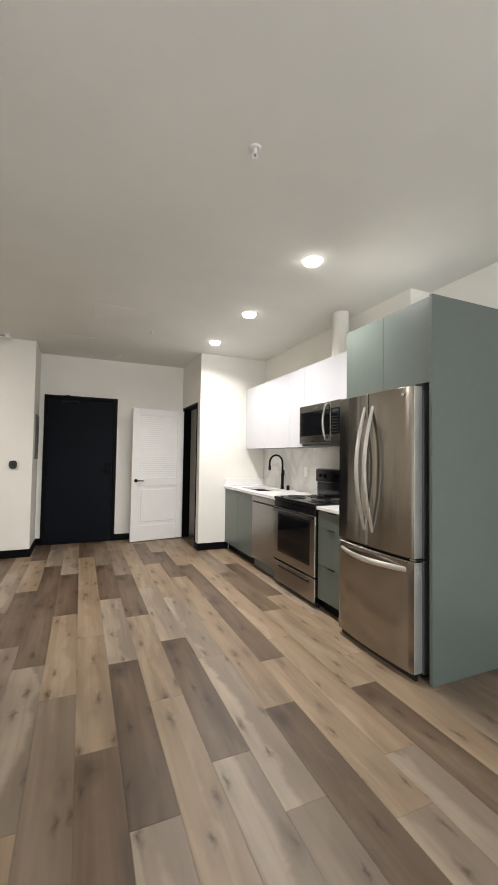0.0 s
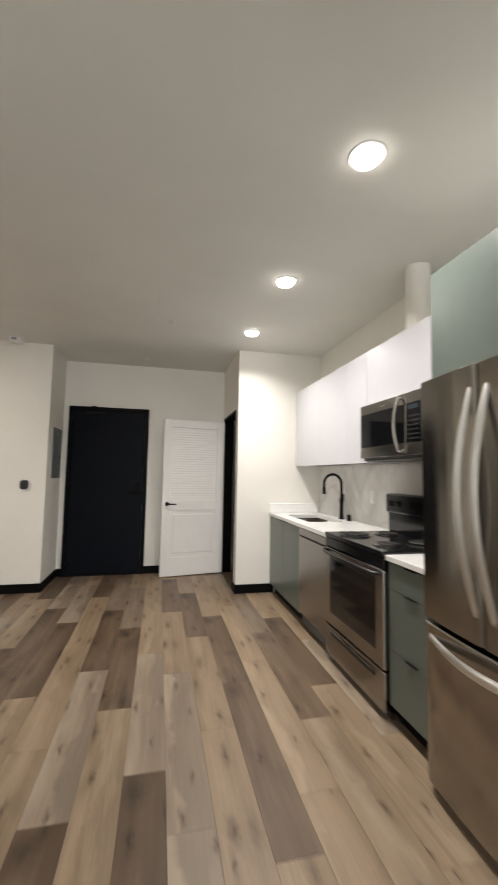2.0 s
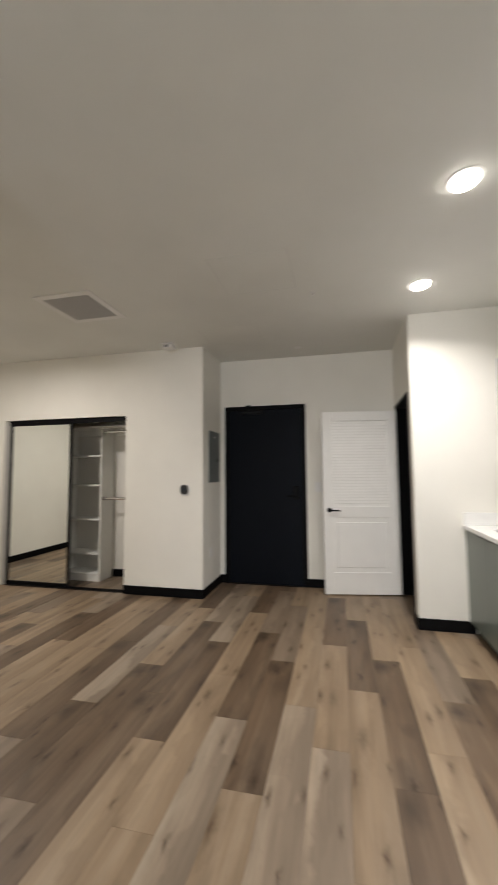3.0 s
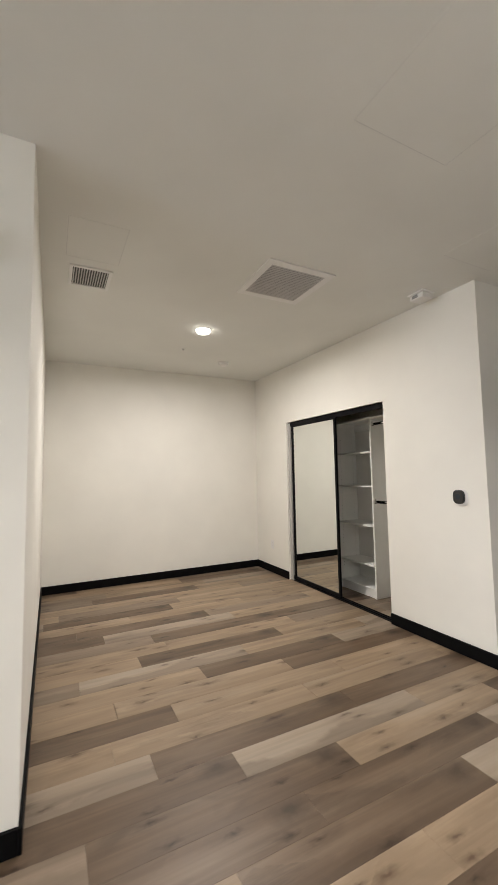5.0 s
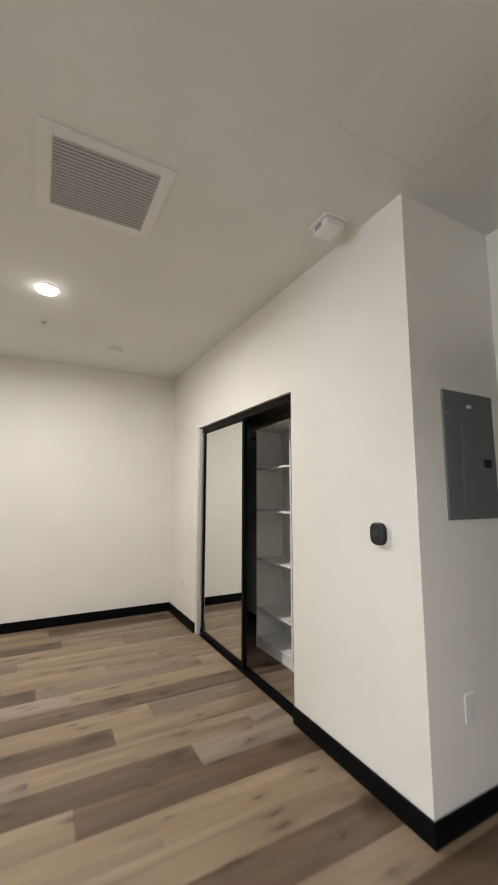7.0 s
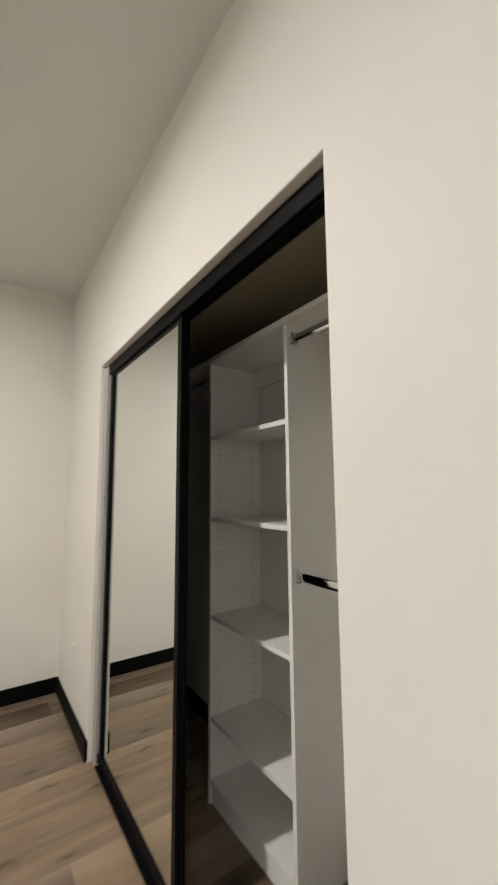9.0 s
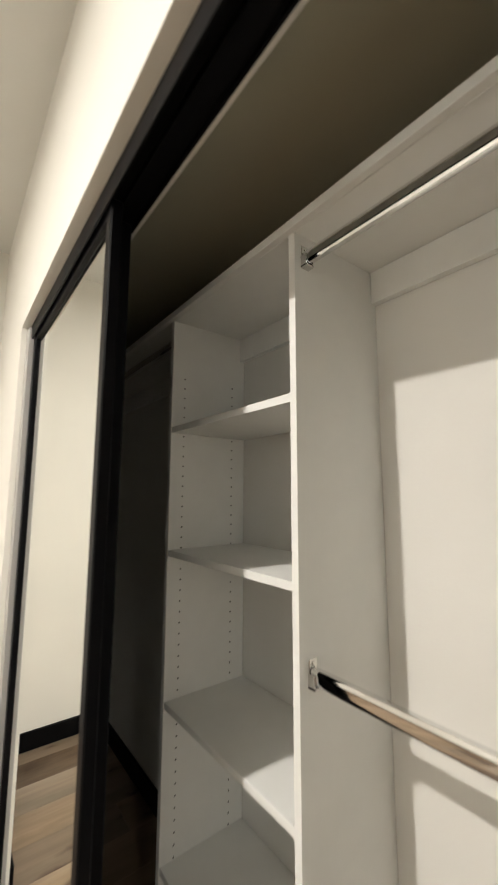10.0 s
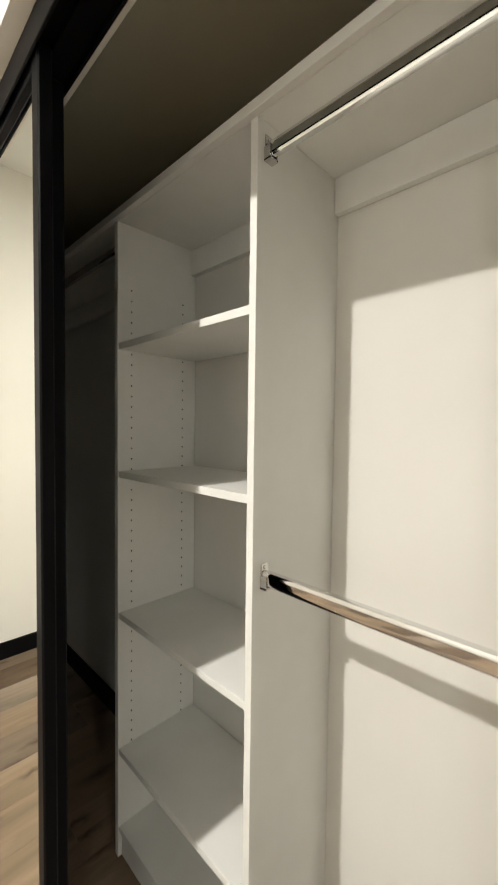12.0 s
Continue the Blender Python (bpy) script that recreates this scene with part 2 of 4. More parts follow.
    knot = ramp(t, size.outputs[0], [(0.02, (0.9, 0.9, 0.9)), (0.055, (0.5, 0.5, 0.5)), (0.15, (0, 0, 0))])
    pick = ramp(t, vor.outputs["Color"], [(0.18, (0, 0, 0)), (0.26, (1, 1, 1))])
    col = mix(t, mix(t, 1.0, knot, pick, "MULTIPLY"), col, (dark[0] * 0.46, dark[1] * 0.38, dark[2] * 0.33))
    tint = mapped(t, info.outputs["Random"], 0.88, 1.10)
    hsv = node(t, "ShaderNodeHueSaturation")
    t.links.new(col, hsv.inputs["Color"])
    t.links.new(tint, hsv.inputs["Value"])
    t.links.new(hsv.outputs[0], b.inputs["Base Color"])
    t.links.new(mapped(t, grain, 0.36, 0.52), b.inputs["Roughness"])
    bump(t, b, fine, 0.08, 0.0006)
    return m


PLANK_TAN = plank_material("plank_tan", (0.330, 0.239, 0.155), (0.180, 0.125, 0.078), (0.350, 0.269, 0.190), 0.6, 0.5, 0.5)
PLANK_PALE = plank_material("plank_pale", (0.340, 0.266, 0.195), (0.180, 0.137, 0.100), (0.350, 0.288, 0.222), 0.45, 1.0, 0.4)
PLANK_DARK = plank_material("plank_dark", (0.148, 0.097, 0.060), (0.073, 0.048, 0.030), (0.200, 0.143, 0.097), 0.6, 0.35, 0.85, 1.0)
PLANK_GREY = plank_material("plank_grey", (0.232, 0.174, 0.123), (0.136, 0.097, 0.066), (0.264, 0.207, 0.153), 0.5, 0.5)

# ---- building helpers ----
BASE = {}


def thing(name, base, label="", category="", group="", kind=""):
    ob = new(name)
    ob.empty_display_size = 0.05
    ob.location = base
    BASE[ob] = Vector(base)
    return tagged(ob, label, category, group, kind)


def part(name, bm, mat, parent=None, label="", smooth=False):
    """Links a bmesh, drawn in world places, as one mesh object under a thing or a part."""
    root = parent
    while root is not None and root.parent is not None:
        root = root.parent
    off = BASE.get(root, Vector((0, 0, 0)))
    for v in bm.verts:
        v.co -= off
    me = bpy.data.meshes.new(name)
    bm.normal_update()
    bm.to_mesh(me)
    bm.free()
    me.materials.append(mat)
    if smooth:
        for p in me.polygons:
            p.use_smooth = True
        me.set_sharp_from_angle(angle=radians(35))
    ob = new(name, me)
    ob.parent = parent
    if label:
        ob["label"] = label
    return ob


def structure(name, bm, mat, label="", category=""):
    return tagged(part(name, bm, mat), label, category, kind="structure")


def box(x0, y0, z0, x1, y1, z1, r=0.0, bm=None, seg=1):
    """A box, its edges rounded by r; joined to bm where one is given."""
    lone = bmesh.new()
    bmesh.ops.create_cube(lone, size=1.0)
    for v in lone.verts:
        v.co = Vector(((x0 + x1) / 2 + v.co.x * (x1 - x0), (y0 + y1) / 2 + v.co.y * (y1 - y0), (z0 + z1) / 2 + v.co.z * (z1 - z0)))
    if r:
        bmesh.ops.bevel(lone, geom=lone.edges[:], offset=r, segments=seg, affect="EDGES", profile=0.5)
    return joined(bm, lone)


def joined(bm, lone):
    if bm is None:
        return lone
    me = bpy.data.meshes.new("tmp")
    lone.to_mesh(me)
    lone.free()
    bm.from_mesh(me)
    bpy.data.meshes.remove(me)
    return bm


def cyl(a, b, r, r2=None, seg=24, bm=None, caps=True):
    """A cylinder or cone from a to b."""
    a, b = Vector(a), Vector(b)
    lone = bmesh.new()
    bmesh.ops.create_cone(lone, cap_ends=caps, segments=seg, radius1=r, radius2=r if r2 is None else r2, depth=(b - a).length)
    m = Matrix.Translation((a + b) / 2) @ (b - a).to_track_quat("Z", "Y").to_matrix().to_4x4()
    bmesh.ops.transform(lone, matrix=m, verts=lone.verts)
    return joined(bm, lone)


def lathe(profile, centre, axis="Z", seg=32, bm=None):
    """A turned shape: profile of (radius, height) along an axis through centre."""
    lone = bmesh.new()
    rings = []
    for r, h in profile:
        ring = []
        for i in range(seg):
            a = 2 * math.pi * i / seg
            p = Vector((r * math.cos(a), r * math.sin(a), h))
            if axis == "X":
                p = Vector((-p.z, p.x, p.y))
            elif axis == "Y":
                p = Vector((p.x, -p.z, p.y))
            ring.append(lone.verts.new(p + Vector(centre)))
        rings.append(ring)
    for r0, r1 in zip(rings, rings[1:]):
        for i in range(seg):
            j = (i + 1) % seg
            lone.faces.new((r0[i], r0[j], r1[j], r1[i]))
    for ring in (rings[0], rings[-1]):
        lone.faces.new(ring)
    bmesh.ops.recalc_face_normals(lone, faces=lone.faces[:])
    return joined(bm, lone)


def tube(points, r, seg=12, bm=None, flat=1.0, up=(0, 0, 1), ends=1.0):
    """A bent bar along points; flat squeezes it across the up direction, ends thins it towards both ends."""
    pts = [Vector(p) for p in points]
    lone = bmesh.new()
    rings = []
    for i, p in enumerate(pts):
        d = (pts[min(i + 1, len(pts) - 1)] - pts[max(i - 1, 0)]).normalized()
        s = d.cross(Vector(up))
        s = s.normalized() if s.length > 1e-4 else Vector((1, 0, 0))
        n = s.cross(d).normalized()
        q = r * (ends + (1 - ends) * max(0.0, math.sin(math.pi * i / (len(pts) - 1))) ** 0.5)
        rings.append([lone.verts.new(p + s * q * math.cos(2 * math.pi * k / seg) + n * q * flat * math.sin(2 * math.pi * k / seg)) for k in range(seg)])
    for r0, r1 in zip(rings, rings[1:]):
        for i in range(seg):
            j = (i + 1) % seg
            lone.faces.new((r0[i], r0[j], r1[j], r1[i]))
    lone.faces.new(rings[0])
    lone.faces.new(rings[-1])
    bmesh.ops.recalc_face_normals(lone, faces=lone.faces[:])
    return joined(bm, lone)


def arc(p0, p1, bulge, n=14):
    """Points from p0 to p1, bowed out by the vector bulge in the middle."""
    p0, p1, bulge = Vector(p0), Vector(p1), Vector(bulge)
    return [p0.lerp(p1, i / n) + bulge * math.sin(math.pi * i / n) for i in range(n + 1)]

# ---- plan ----
XL, XF, XK = 0.012, -3.484, 3.172      # living room's side wall, bedroom's far wall, kitchen wall
XW, YW = 3.40, 2.160                    # the living room's wall stands back from the kitchen's, as far as the fridge
YB, YN, YC, YE = -3.5, 2.552, 5.42, 6.09  # back wall, bedroom's near wall, closet wall, entry wall
XC = 0.042                               # corner of the closet block
XP, YP = 2.156, 5.024                    # laundry block
OX0, OX1, OZ = -2.622, -0.911, 2.037     # closet opening
T = 0.115


def wall(name, *boxes, mat=None):
    for b in boxes:
        structure(name, box(*b), mat or WALL, "painted drywall wall", "wall")


structure("ceiling", box(XF - T, YB - T, H, XW + T, YE + T + 0.6, H + 0.12), CEILING, "flat painted white ceiling", "ceiling")
wall("wall_kitchen", (XK, YW, 0, XW + T, YW + 0.12, H), (XK, YW + 0.12, 0, XK + T, YE + T, H))
wall("wall_window_side", (XW, YB - T, 0, XW + T, YW, H))
# back wall, out of view, with an opening for the added window
wall("wall_back", (XF - T, YB - T, 0, 0.5, YB, H), (2.7, YB - T, 0, XW, YB, H), (0.5, YB - T, 0, 2.7, YB, 0.6), (0.5, YB - T, 2.5, 2.7, YB, H))
wall("wall_living", (XL - T, YB, 0, XL, YN, H))
wall("wall_bedroom_near", (XF, YN - T, 0, XL - T, YN, H))
wall("wall_bedroom_far", (XF - T, YB, 0, XF, YE + T, H))
TC = 0.142                               # closet front wall
wall("wall_closet", (XF, YC, 0, OX0, YC + TC, H), (OX1, YC, 0, XC, YC + TC, H), (OX0, YC, OZ, OX1, YC + TC, H))
wall("wall_panel_side", (XC - T, YC + TC, 0, XC, YE, H))
CB = 6.08                               # back of the closet
wall("wall_closet_back", (XF, CB, 0, XC - T, CB + 0.02, H), mat=CLOSET_PAINT)
structure("ceiling_closet", box(XF, YC + TC, 2.16, XC - T, CB, 2.22), SHADED_CEILING, "low closet ceiling, its shade put into a darker colour", "ceiling")
wall("wall_closet_left", (XF, YC + TC, 0, -3.33, CB, H), mat=CLOSET_PAINT)
# entry wall with the door's opening
DX0, DX1, DZ = 0.105, 1.122, 2.19
wall("wall_entry", (XC - T, YE, 0, DX0 + 0.01, YE + T, H), (DX1 - 0.01, YE, 0, XK, YE + T, H), (DX0 + 0.01, YE, DZ - 0.01, DX1 - 0.01, YE + T, H))
wall("wall_corridor", (DX0 - 0.2, YE + T + 0.5, 0, DX1 + 0.2, YE + T + 0.6, H))
# laundry block with a door opening in its side
LY0, LY1, LZ = 5.16, 6.03, 2.10
wall("wall_laundry_side", (XP, YP, 0, XP + T, LY0 + 0.01, H), (XP, LY1 - 0.01, 0, XP + T, YE, H), (XP, LY0 + 0.01, LZ - 0.01, XP + T, LY1 - 0.01, H))
wall("wall_kitchen_end", (XP + T, YP, 0, XK, YP + T, H))


def skirting(x0, y0, x1, y1):
    structure("baseboard", box(x0, y0, 0.001, x1, y1, 0.098, 0.003), BLACK_TRIM, "black painted baseboard along the wall", "baseboard")


S = 0.014
skirting(XF, YN + S, XF + S, YC - S)
skirting(XF, YN, XL + S, YN + S)
skirting(XF, YC - S, OX0 - 0.004, YC)
skirting(OX1 + 0.002, YC - S, XC + S, YC)
skirting(XC, YC, XC + S, YE - S)
skirting(XC, YE - S, DX0, YE)
skirting(DX1, YE - S, XP, YE)
skirting(XP - S, YP - S, XP, LY0)
skirting(XP, YP - S, 2.60, YP)
skirting(XL, YB, XL + S, YN + 0)
skirting(XW - S, YB, XW, 1.357)
skirting(-3.33, CB - S, -2.05, CB)
skirting(-1.46, CB - S, XC - T, CB)
skirting(-3.33, YC + TC, -3.33 + S, CB - S)

# ---- ceiling fittings ----


def downlight(x, y):
    t = thing("recessed_downlight", (x, y, H), "round white recessed ceiling downlight, lit", "light", "recessed downlights")
    part("trim_ring", lathe([(0.066, 0.0), (0.084, 0.0), (0.085, -0.002), (0.082, -0.005), (0.067, -0.004)], (x, y, H)), WHITE_PLASTIC, t, smooth=True)
    part("diffuser", lathe([(0.066, -0.001), (0.065, -0.014), (0.057, -0.025), (0.038, -0.032), (0.016, -0.034)], (x, y, H)), LENS, t, "glowing white diffuser", smooth=True)


for _x, _y in LAMPS:
    downlight(_x, _y)


def grille(name, x0, y0, x1, y1, fl, count, along, fill, label):
    """A ceiling grille: flange, a dark sheet coloured as the shade behind, slats."""
    t = thing(name, ((x0 + x1) / 2, (y0 + y1) / 2, H), label, "vent")
    bm = None
    for b in ((x0 - fl, y0 - fl, x1 + fl, y0), (x0 - fl, y1, x1 + fl, y1 + fl), (x0 - fl, y0, x0, y1), (x1, y0, x1 + fl, y1)):
        bm = box(b[0], b[1], H - 0.010, b[2], b[3], H, 0.002, bm=bm)
    part("frame", bm, WHITE_PLASTIC, t)
    # flat sheet, dark in colour in place of an unlit duct
    part("backing", box(x0, y0, H - 0.002, x1, y1, H - 0.0005), DUCT_SHADE, t)
    for i in range(count):
        f = (i + 0.5) / count
        if along == "y":
            c = x0 + f * (x1 - x0)
            w = (x1 - x0) / count * fill
            b = box(c - w, y0, -0.0009, c + w, y1, 0.0009)
            ctr = Vector((c, 0, 0))
            rot = Matrix.Rotation(radians(-24), 4, "Y")
        else:
            c = y0 + f * (y1 - y0)
            w = (y1 - y0) / count * fill
            b = box(x0, c - w, -0.0009, x1, c + w, 0.0009)
            ctr = Vector((0, c, 0))
            rot = Matrix.Rotation(radians(-38), 4, "X")
        bmesh.ops.transform(b, matrix=Matrix.Translation(ctr + Vector((0, 0, H - 0.0065))) @ rot @ Matrix.Translation(-ctr), verts=b.verts)
        part("slat", b, VENT_PAINT, t)


grille("return_vent", -0.810, 3.942, -0.392, 4.380, 0.055, 20, "y", 0.26, "square white slatted return vent in the ceiling")
grille("supply_vent", -1.228, 2.742, -0.972, 2.972, 0.022, 14, "x", 0.22, "small white slatted supply vent in the ceiling")


def hatch(x0, y0, x1, y1):
    t = thing("ceiling_hatch", ((x0 + x1) / 2, (y0 + y1) / 2, H), "flush painted access panel in the ceiling", "access panel", "ceiling hatches")
    bm = None
    w = 0.005
    for b in ((x0, y0, x1, y0 + w), (x0, y1 - w, x1, y1), (x0, y0 + w, x0 + w, y1 - w), (x1 - w, y0 + w, x1, y1 - w)):
        bm = box(b[0], b[1], H - 0.0012, b[2], b[3], H, bm=bm)
    part("frame", bm, CEILING, t)
    part("panel", box(x0 + 0.007, y0 + 0.007, H - 0.001, x1 - 0.007, y1 - 0.007, H, 0.0004), CEILING, t)
    part("seam", box(x0 + 0.005, y0 + 0.005, H - 0.0005, x1 - 0.005, y1 - 0.005, H), VENT_PAINT, t)


hatch(0.68, 3.69, 1.235, 4.245)
hatch(0.164, 4.91, 0.76, 5.40)
hatch(-0.86, 2.69, -0.42, 3.02)


def sprinkler(x, y, drop):
    """A white sprinkler head that hangs drop metres below the ceiling."""
    t = thing("fire_sprinkler", (x, y, H), "white pendent fire sprinkler head on the ceiling", "sprinkler", "ceiling sprinklers")
    k = drop / 0.06
    part("escutcheon", lathe([(0.012, -0.002), (0.020, -0.006), (0.026, -0.004), (0.028, 0.0)], (x, y, H)), WHITE_PLASTIC, t, smooth=True)
    bm = cyl((x, y, H - 0.03 * k), (x, y, H - 0.003), 0.008, seg=12)
    for d in (-1, 1):
        bm = tube(arc((x + d * 0.010, y, H - 0.028 * k), (x + d * 0.003, y, H - 0.055 * k), (d * 0.007, 0, 0), 6), 0.0022, 8, bm, up=(0, 1, 0))
    part("body", bm, WHITE_PLASTIC, t)
    part("bulb", cyl((x, y, H - 0.052 * k), (x, y, H - 0.03 * k), 0.0025, seg=10), RED, t, "red glass bulb")
    part("deflector", lathe([(0.004, -0.054 * k), (0.015, -0.056 * k), (0.015, -0.058 * k), (0.004, -0.060 * k)], (x, y, H), seg=20), WHITE_PLASTIC, t)


for _x, _y, _d in ((1.337, 1.31, 0.060), (1.35, 4.355, 0.026), (-2.384, 3.936, 0.026)):
    sprinkler(_x, _y, _d)

_t = thing("smoke_detector", (-2.734, 4.575, H), "round white smoke detector on the ceiling", "detector")
part("base", lathe([(0.066, 0.0), (0.066, -0.012), (0.060, -0.014)], (-2.734, 4.575, H)), WHITE_PLASTIC, _t, smooth=True)
part("cover", lathe([(0.056, -0.013), (0.054, -0.030), (0.042, -0.040), (0.012, -0.042)], (-2.734, 4.575, H)), WHITE_PLASTIC, _t, smooth=True)
_t = thing("sprinkler_cover", (1.089, 5.714, H), "flat round white concealed sprinkler cover", "sprinkler")
part("plate", lathe([(0.042, 0.0), (0.042, -0.004), (0.036, -0.007), (0.01, -0.0075)], (1.089, 5.714, H)), WHITE_PLASTIC, _t, smooth=True)

_t = thing("alarm_box", (-0.29, 5.25, H), "white rectangular alarm box on the ceiling near the closet", "alarm")
part("back_plate", box(-0.365, 5.180, H - 0.012, -0.215, 5.320, H, 0.003), WHITE_PLASTIC, _t)
part("housing", box(-0.352, 5.192, H - 0.055, -0.228, 5.308, H - 0.012, 0.010, seg=3), WHITE_PLASTIC, _t)
part("lens", box(-0.325, 5.186, H - 0.046, -0.275, 5.1925, H - 0.022, 0.002), INK, _t, "small grey lens")

_t = thing("wall_strobe", (XL, 2.33, 2.30), "white fire alarm strobe on the living room wall", "alarm")
part("plate", box(XL, 2.268, 2.235, XL + 0.018, 2.396, 2.375, 0.006, seg=2), WHITE_PLASTIC, _t)
part("horn", box(XL + 0.018, 2.285, 2.300, XL + 0.034, 2.380, 2.365, 0.006, seg=2), WHITE_PLASTIC, _t)
part("lens", box(XL + 0.018, 2.310, 2.245, XL + 0.040, 2.360, 2.285, 0.006, seg=2), WHITE_PLASTIC, _t)
for i in range(5):
    part("slot", box(XL + 0.0335, 2.295, 2.310 + i * 0.011, XL + 0.0348, 2.370, 2.314 + i * 0.011), INK, _t)


def wall_plate(name, label, cat, centre, facing, slots, w=0.075, h=0.118):
    """A white switch or outlet plate on a wall; facing: +x, -x or -y."""
    t = thing(name, centre, label, cat)
    x, y, z = centre

    def slab(a0, a1, z0, z1, d0, d1, r=0.0):
        if facing == "+x":
            return box(x + d0, y + a0, z + z0, x + d1, y + a1, z + z1, r)
        if facing == "-x":
            return box(x - d1, y + a0, z + z0, x - d0, y + a1, z + z1, r)
        return box(x + a0, y - d1, z + z0, x + a1, y - d0, z + z1, r)
    part("plate", slab(-w / 2, w / 2, -h / 2, h / 2, 0, 0.006, 0.002), WHITE_PLASTIC, t)
    if slots == "outlet":
        for dz in (-0.020, 0.020):
            part("socket", slab(-0.016, 0.016, dz - 0.014, dz + 0.014, 0.006, 0.008, 0.001), WHITE_PLASTIC, t)
            for da in (-0.006, 0.006):
                part("slot", slab(da - 0.001, da + 0.001, dz - 0.004, dz + 0.006, 0.008, 0.0084), INK, t)
    else:
        n = slots
        for i in range(n):
            a = (i - (n - 1) / 2) * 0.046
            part("rocker", slab(a - 0.016, a + 0.016, -0.033, 0.033, 0.006, 0.0095, 0.002), WHITE_PLASTIC, t)


wall_plate("light_switch", "white rocker light switch on the living room wall", "switch", (XL, 2.325, 1.205), "+x", 2, w=0.118)
wall_plate("light_switch", "white light switch behind the open louvered door", "switch", (1.256, YE, 1.178), "-y", 1)
wall_plate("power_outlet", "white duplex power outlet under the breaker panel", "outlet", (XC, 5.685, 0.446), "+x", "outlet")
wall_plate("power_outlet", "white duplex power outlet low on the bedroom wall", "outlet", (-3.047, YC, 0.383), "-y", "outlet")

# thermostat on its white back plate
_t = thing("thermostat", (-0.165, YC, 1.172), "black rounded smart thermostat on a white plate", "thermostat")


def squircle(cx, cz, r, d0, d1, n=40):
    bm = bmesh.new()
    rings = []
    for d, k in ((d0, 1.0), (d1 - 0.006, 1.0), (d1 - 0.002, 0.96), (d1, 0.86)):
        ring = []
        for i in range(n):
            a = 2 * math.pi * i / n
            c, s = math.cos(a), math.sin(a)
            q = (abs(c) ** 3 + abs(s) ** 3) ** (-1 / 3)
            ring.append(bm.verts.new((cx + 0.84 * r * k * q * c, YC - d, cz + r * k * q * s)))
        rings.append(ring)
    for r0, r1 in zip(rings, rings[1:]):
        for i in range(n):
            bm.faces.new((r0[i], r0[(i + 1) % n], r1[(i + 1) % n], r1[i]))
    bm.faces.new(rings[-1])
    bm.faces.new(rings[0])
    bmesh.ops.recalc_face_normals(bm, faces=bm.faces[:])
    return bm


part("back_plate", squircle(-0.160, 1.168, 0.062, 0.0, 0.008), WHITE_PLASTIC, _t, "white back plate")
part("body", squircle(-0.172, 1.175, 0.052, 0.008, 0.030), BLACK_PLASTIC, _t)
part("display", lathe([(0.020, 0.0302), (0.019, 0.0308)], (-0.172, YC, 1.178), "Y", 24), LED_BLUE, _t, "dark glass display")

# breaker panel
_t = thing("breaker_panel", (XC, 5.81, 1.246), "grey steel electrical breaker panel on the wall", "breaker panel")
part("cover", box(XC, 5.615, 1.246, XC + 0.010, 6.003, 1.852, 0.003), GREY_PANEL, _t)
part("door", box(XC + 0.010, 5.735, 1.300, XC + 0.012, 5.985, 1.760, 0.0006), GREY_PANEL, _t)
part("latch", box(XC + 0.012, 5.895, 1.490, XC + 0.018, 5.955, 1.530, 0.003), BLACK_PLASTIC, _t, "black latch")
part("sticker", box(XC + 0.010, 5.790, 1.775, XC + 0.0108, 5.828, 1.792), WHITE_PLASTIC, _t)
for _y, _z in ((5.640, 1.74), (5.640, 1.36), (5.985, 1.73), (5.985, 1.365), (5.70, 1.62), (5.70, 1.40)):
    part("screw", lathe([(0.006, 0.0), (0.006, -0.0025), (0.003, -0.0035)], (XC + 0.010, _y, _z), "X", 12), HANDLE, _t)

# ---- entry ----
door = thing("door_1", (DX0, YE, 0), "black painted entry door, closed, in a black steel frame", "door", kind="structure")
fr = None
for b in ((DX0, YE - 0.022, 0, DX0 + 0.048, YE + T, DZ), (DX1 - 0.048, YE - 0.022, 0, DX1, YE + T, DZ), (DX0 + 0.048, YE - 0.022, DZ - 0.05, DX1 - 0.048, YE + T, DZ)):
    fr = box(*b, 0.003, bm=fr)
part("door_frame", fr, BLACK_TRIM, door)
part("door_leaf", box(DX0 + 0.051, YE - 0.006, 0.010, DX1 - 0.051, YE + 0.040, DZ - 0.053, 0.002), BLACK_DOOR, door)
part("threshold", box(DX0 + 0.05, YE - 0.03, 0.0, DX1 - 0.05, YE + 0.06, 0.009, 0.003), BLACK_METAL, door)
lock = part("lock_plate", box(0.962, YE - 0.034, 1.03, 1.030, YE - 0.006, 1.19, 0.008, seg=2), BLACK_TRIM, door, "black keypad lock")
part("lever", tube([(0.99, YE - 0.034, 1.075), (0.99, YE - 0.060, 1.075), (0.975, YE - 0.066, 1.075), (0.90, YE - 0.066, 1.072)], 0.009, 10), BLACK_TRIM, lock, smooth=True)
part("keypad", box(0.974, YE - 0.0355, 1.10, 1.018, YE - 0.0335, 1.175, 0.001), BLACK_TRIM, lock)
part("peephole", lathe([(0.010, 0.006), (0.010, 0.009), (0.005, 0.010)], (0.61, YE, 1.50), "Y", 16), BLACK_METAL, door)
part("closer_body", box(0.33, YE - 0.055, 2.085, 0.58, YE - 0.006, 2.130, 0.006, seg=2), BLACK_METAL, door)
part("closer_arm", tube([(0.455, YE - 0.035, 2.135), (0.40, YE - 0.085, 2.16), (0.395, YE - 0.075, 2.185), (0.44, YE - 0.024, 2.195)], 0.008, 8), BLACK_METAL, door)
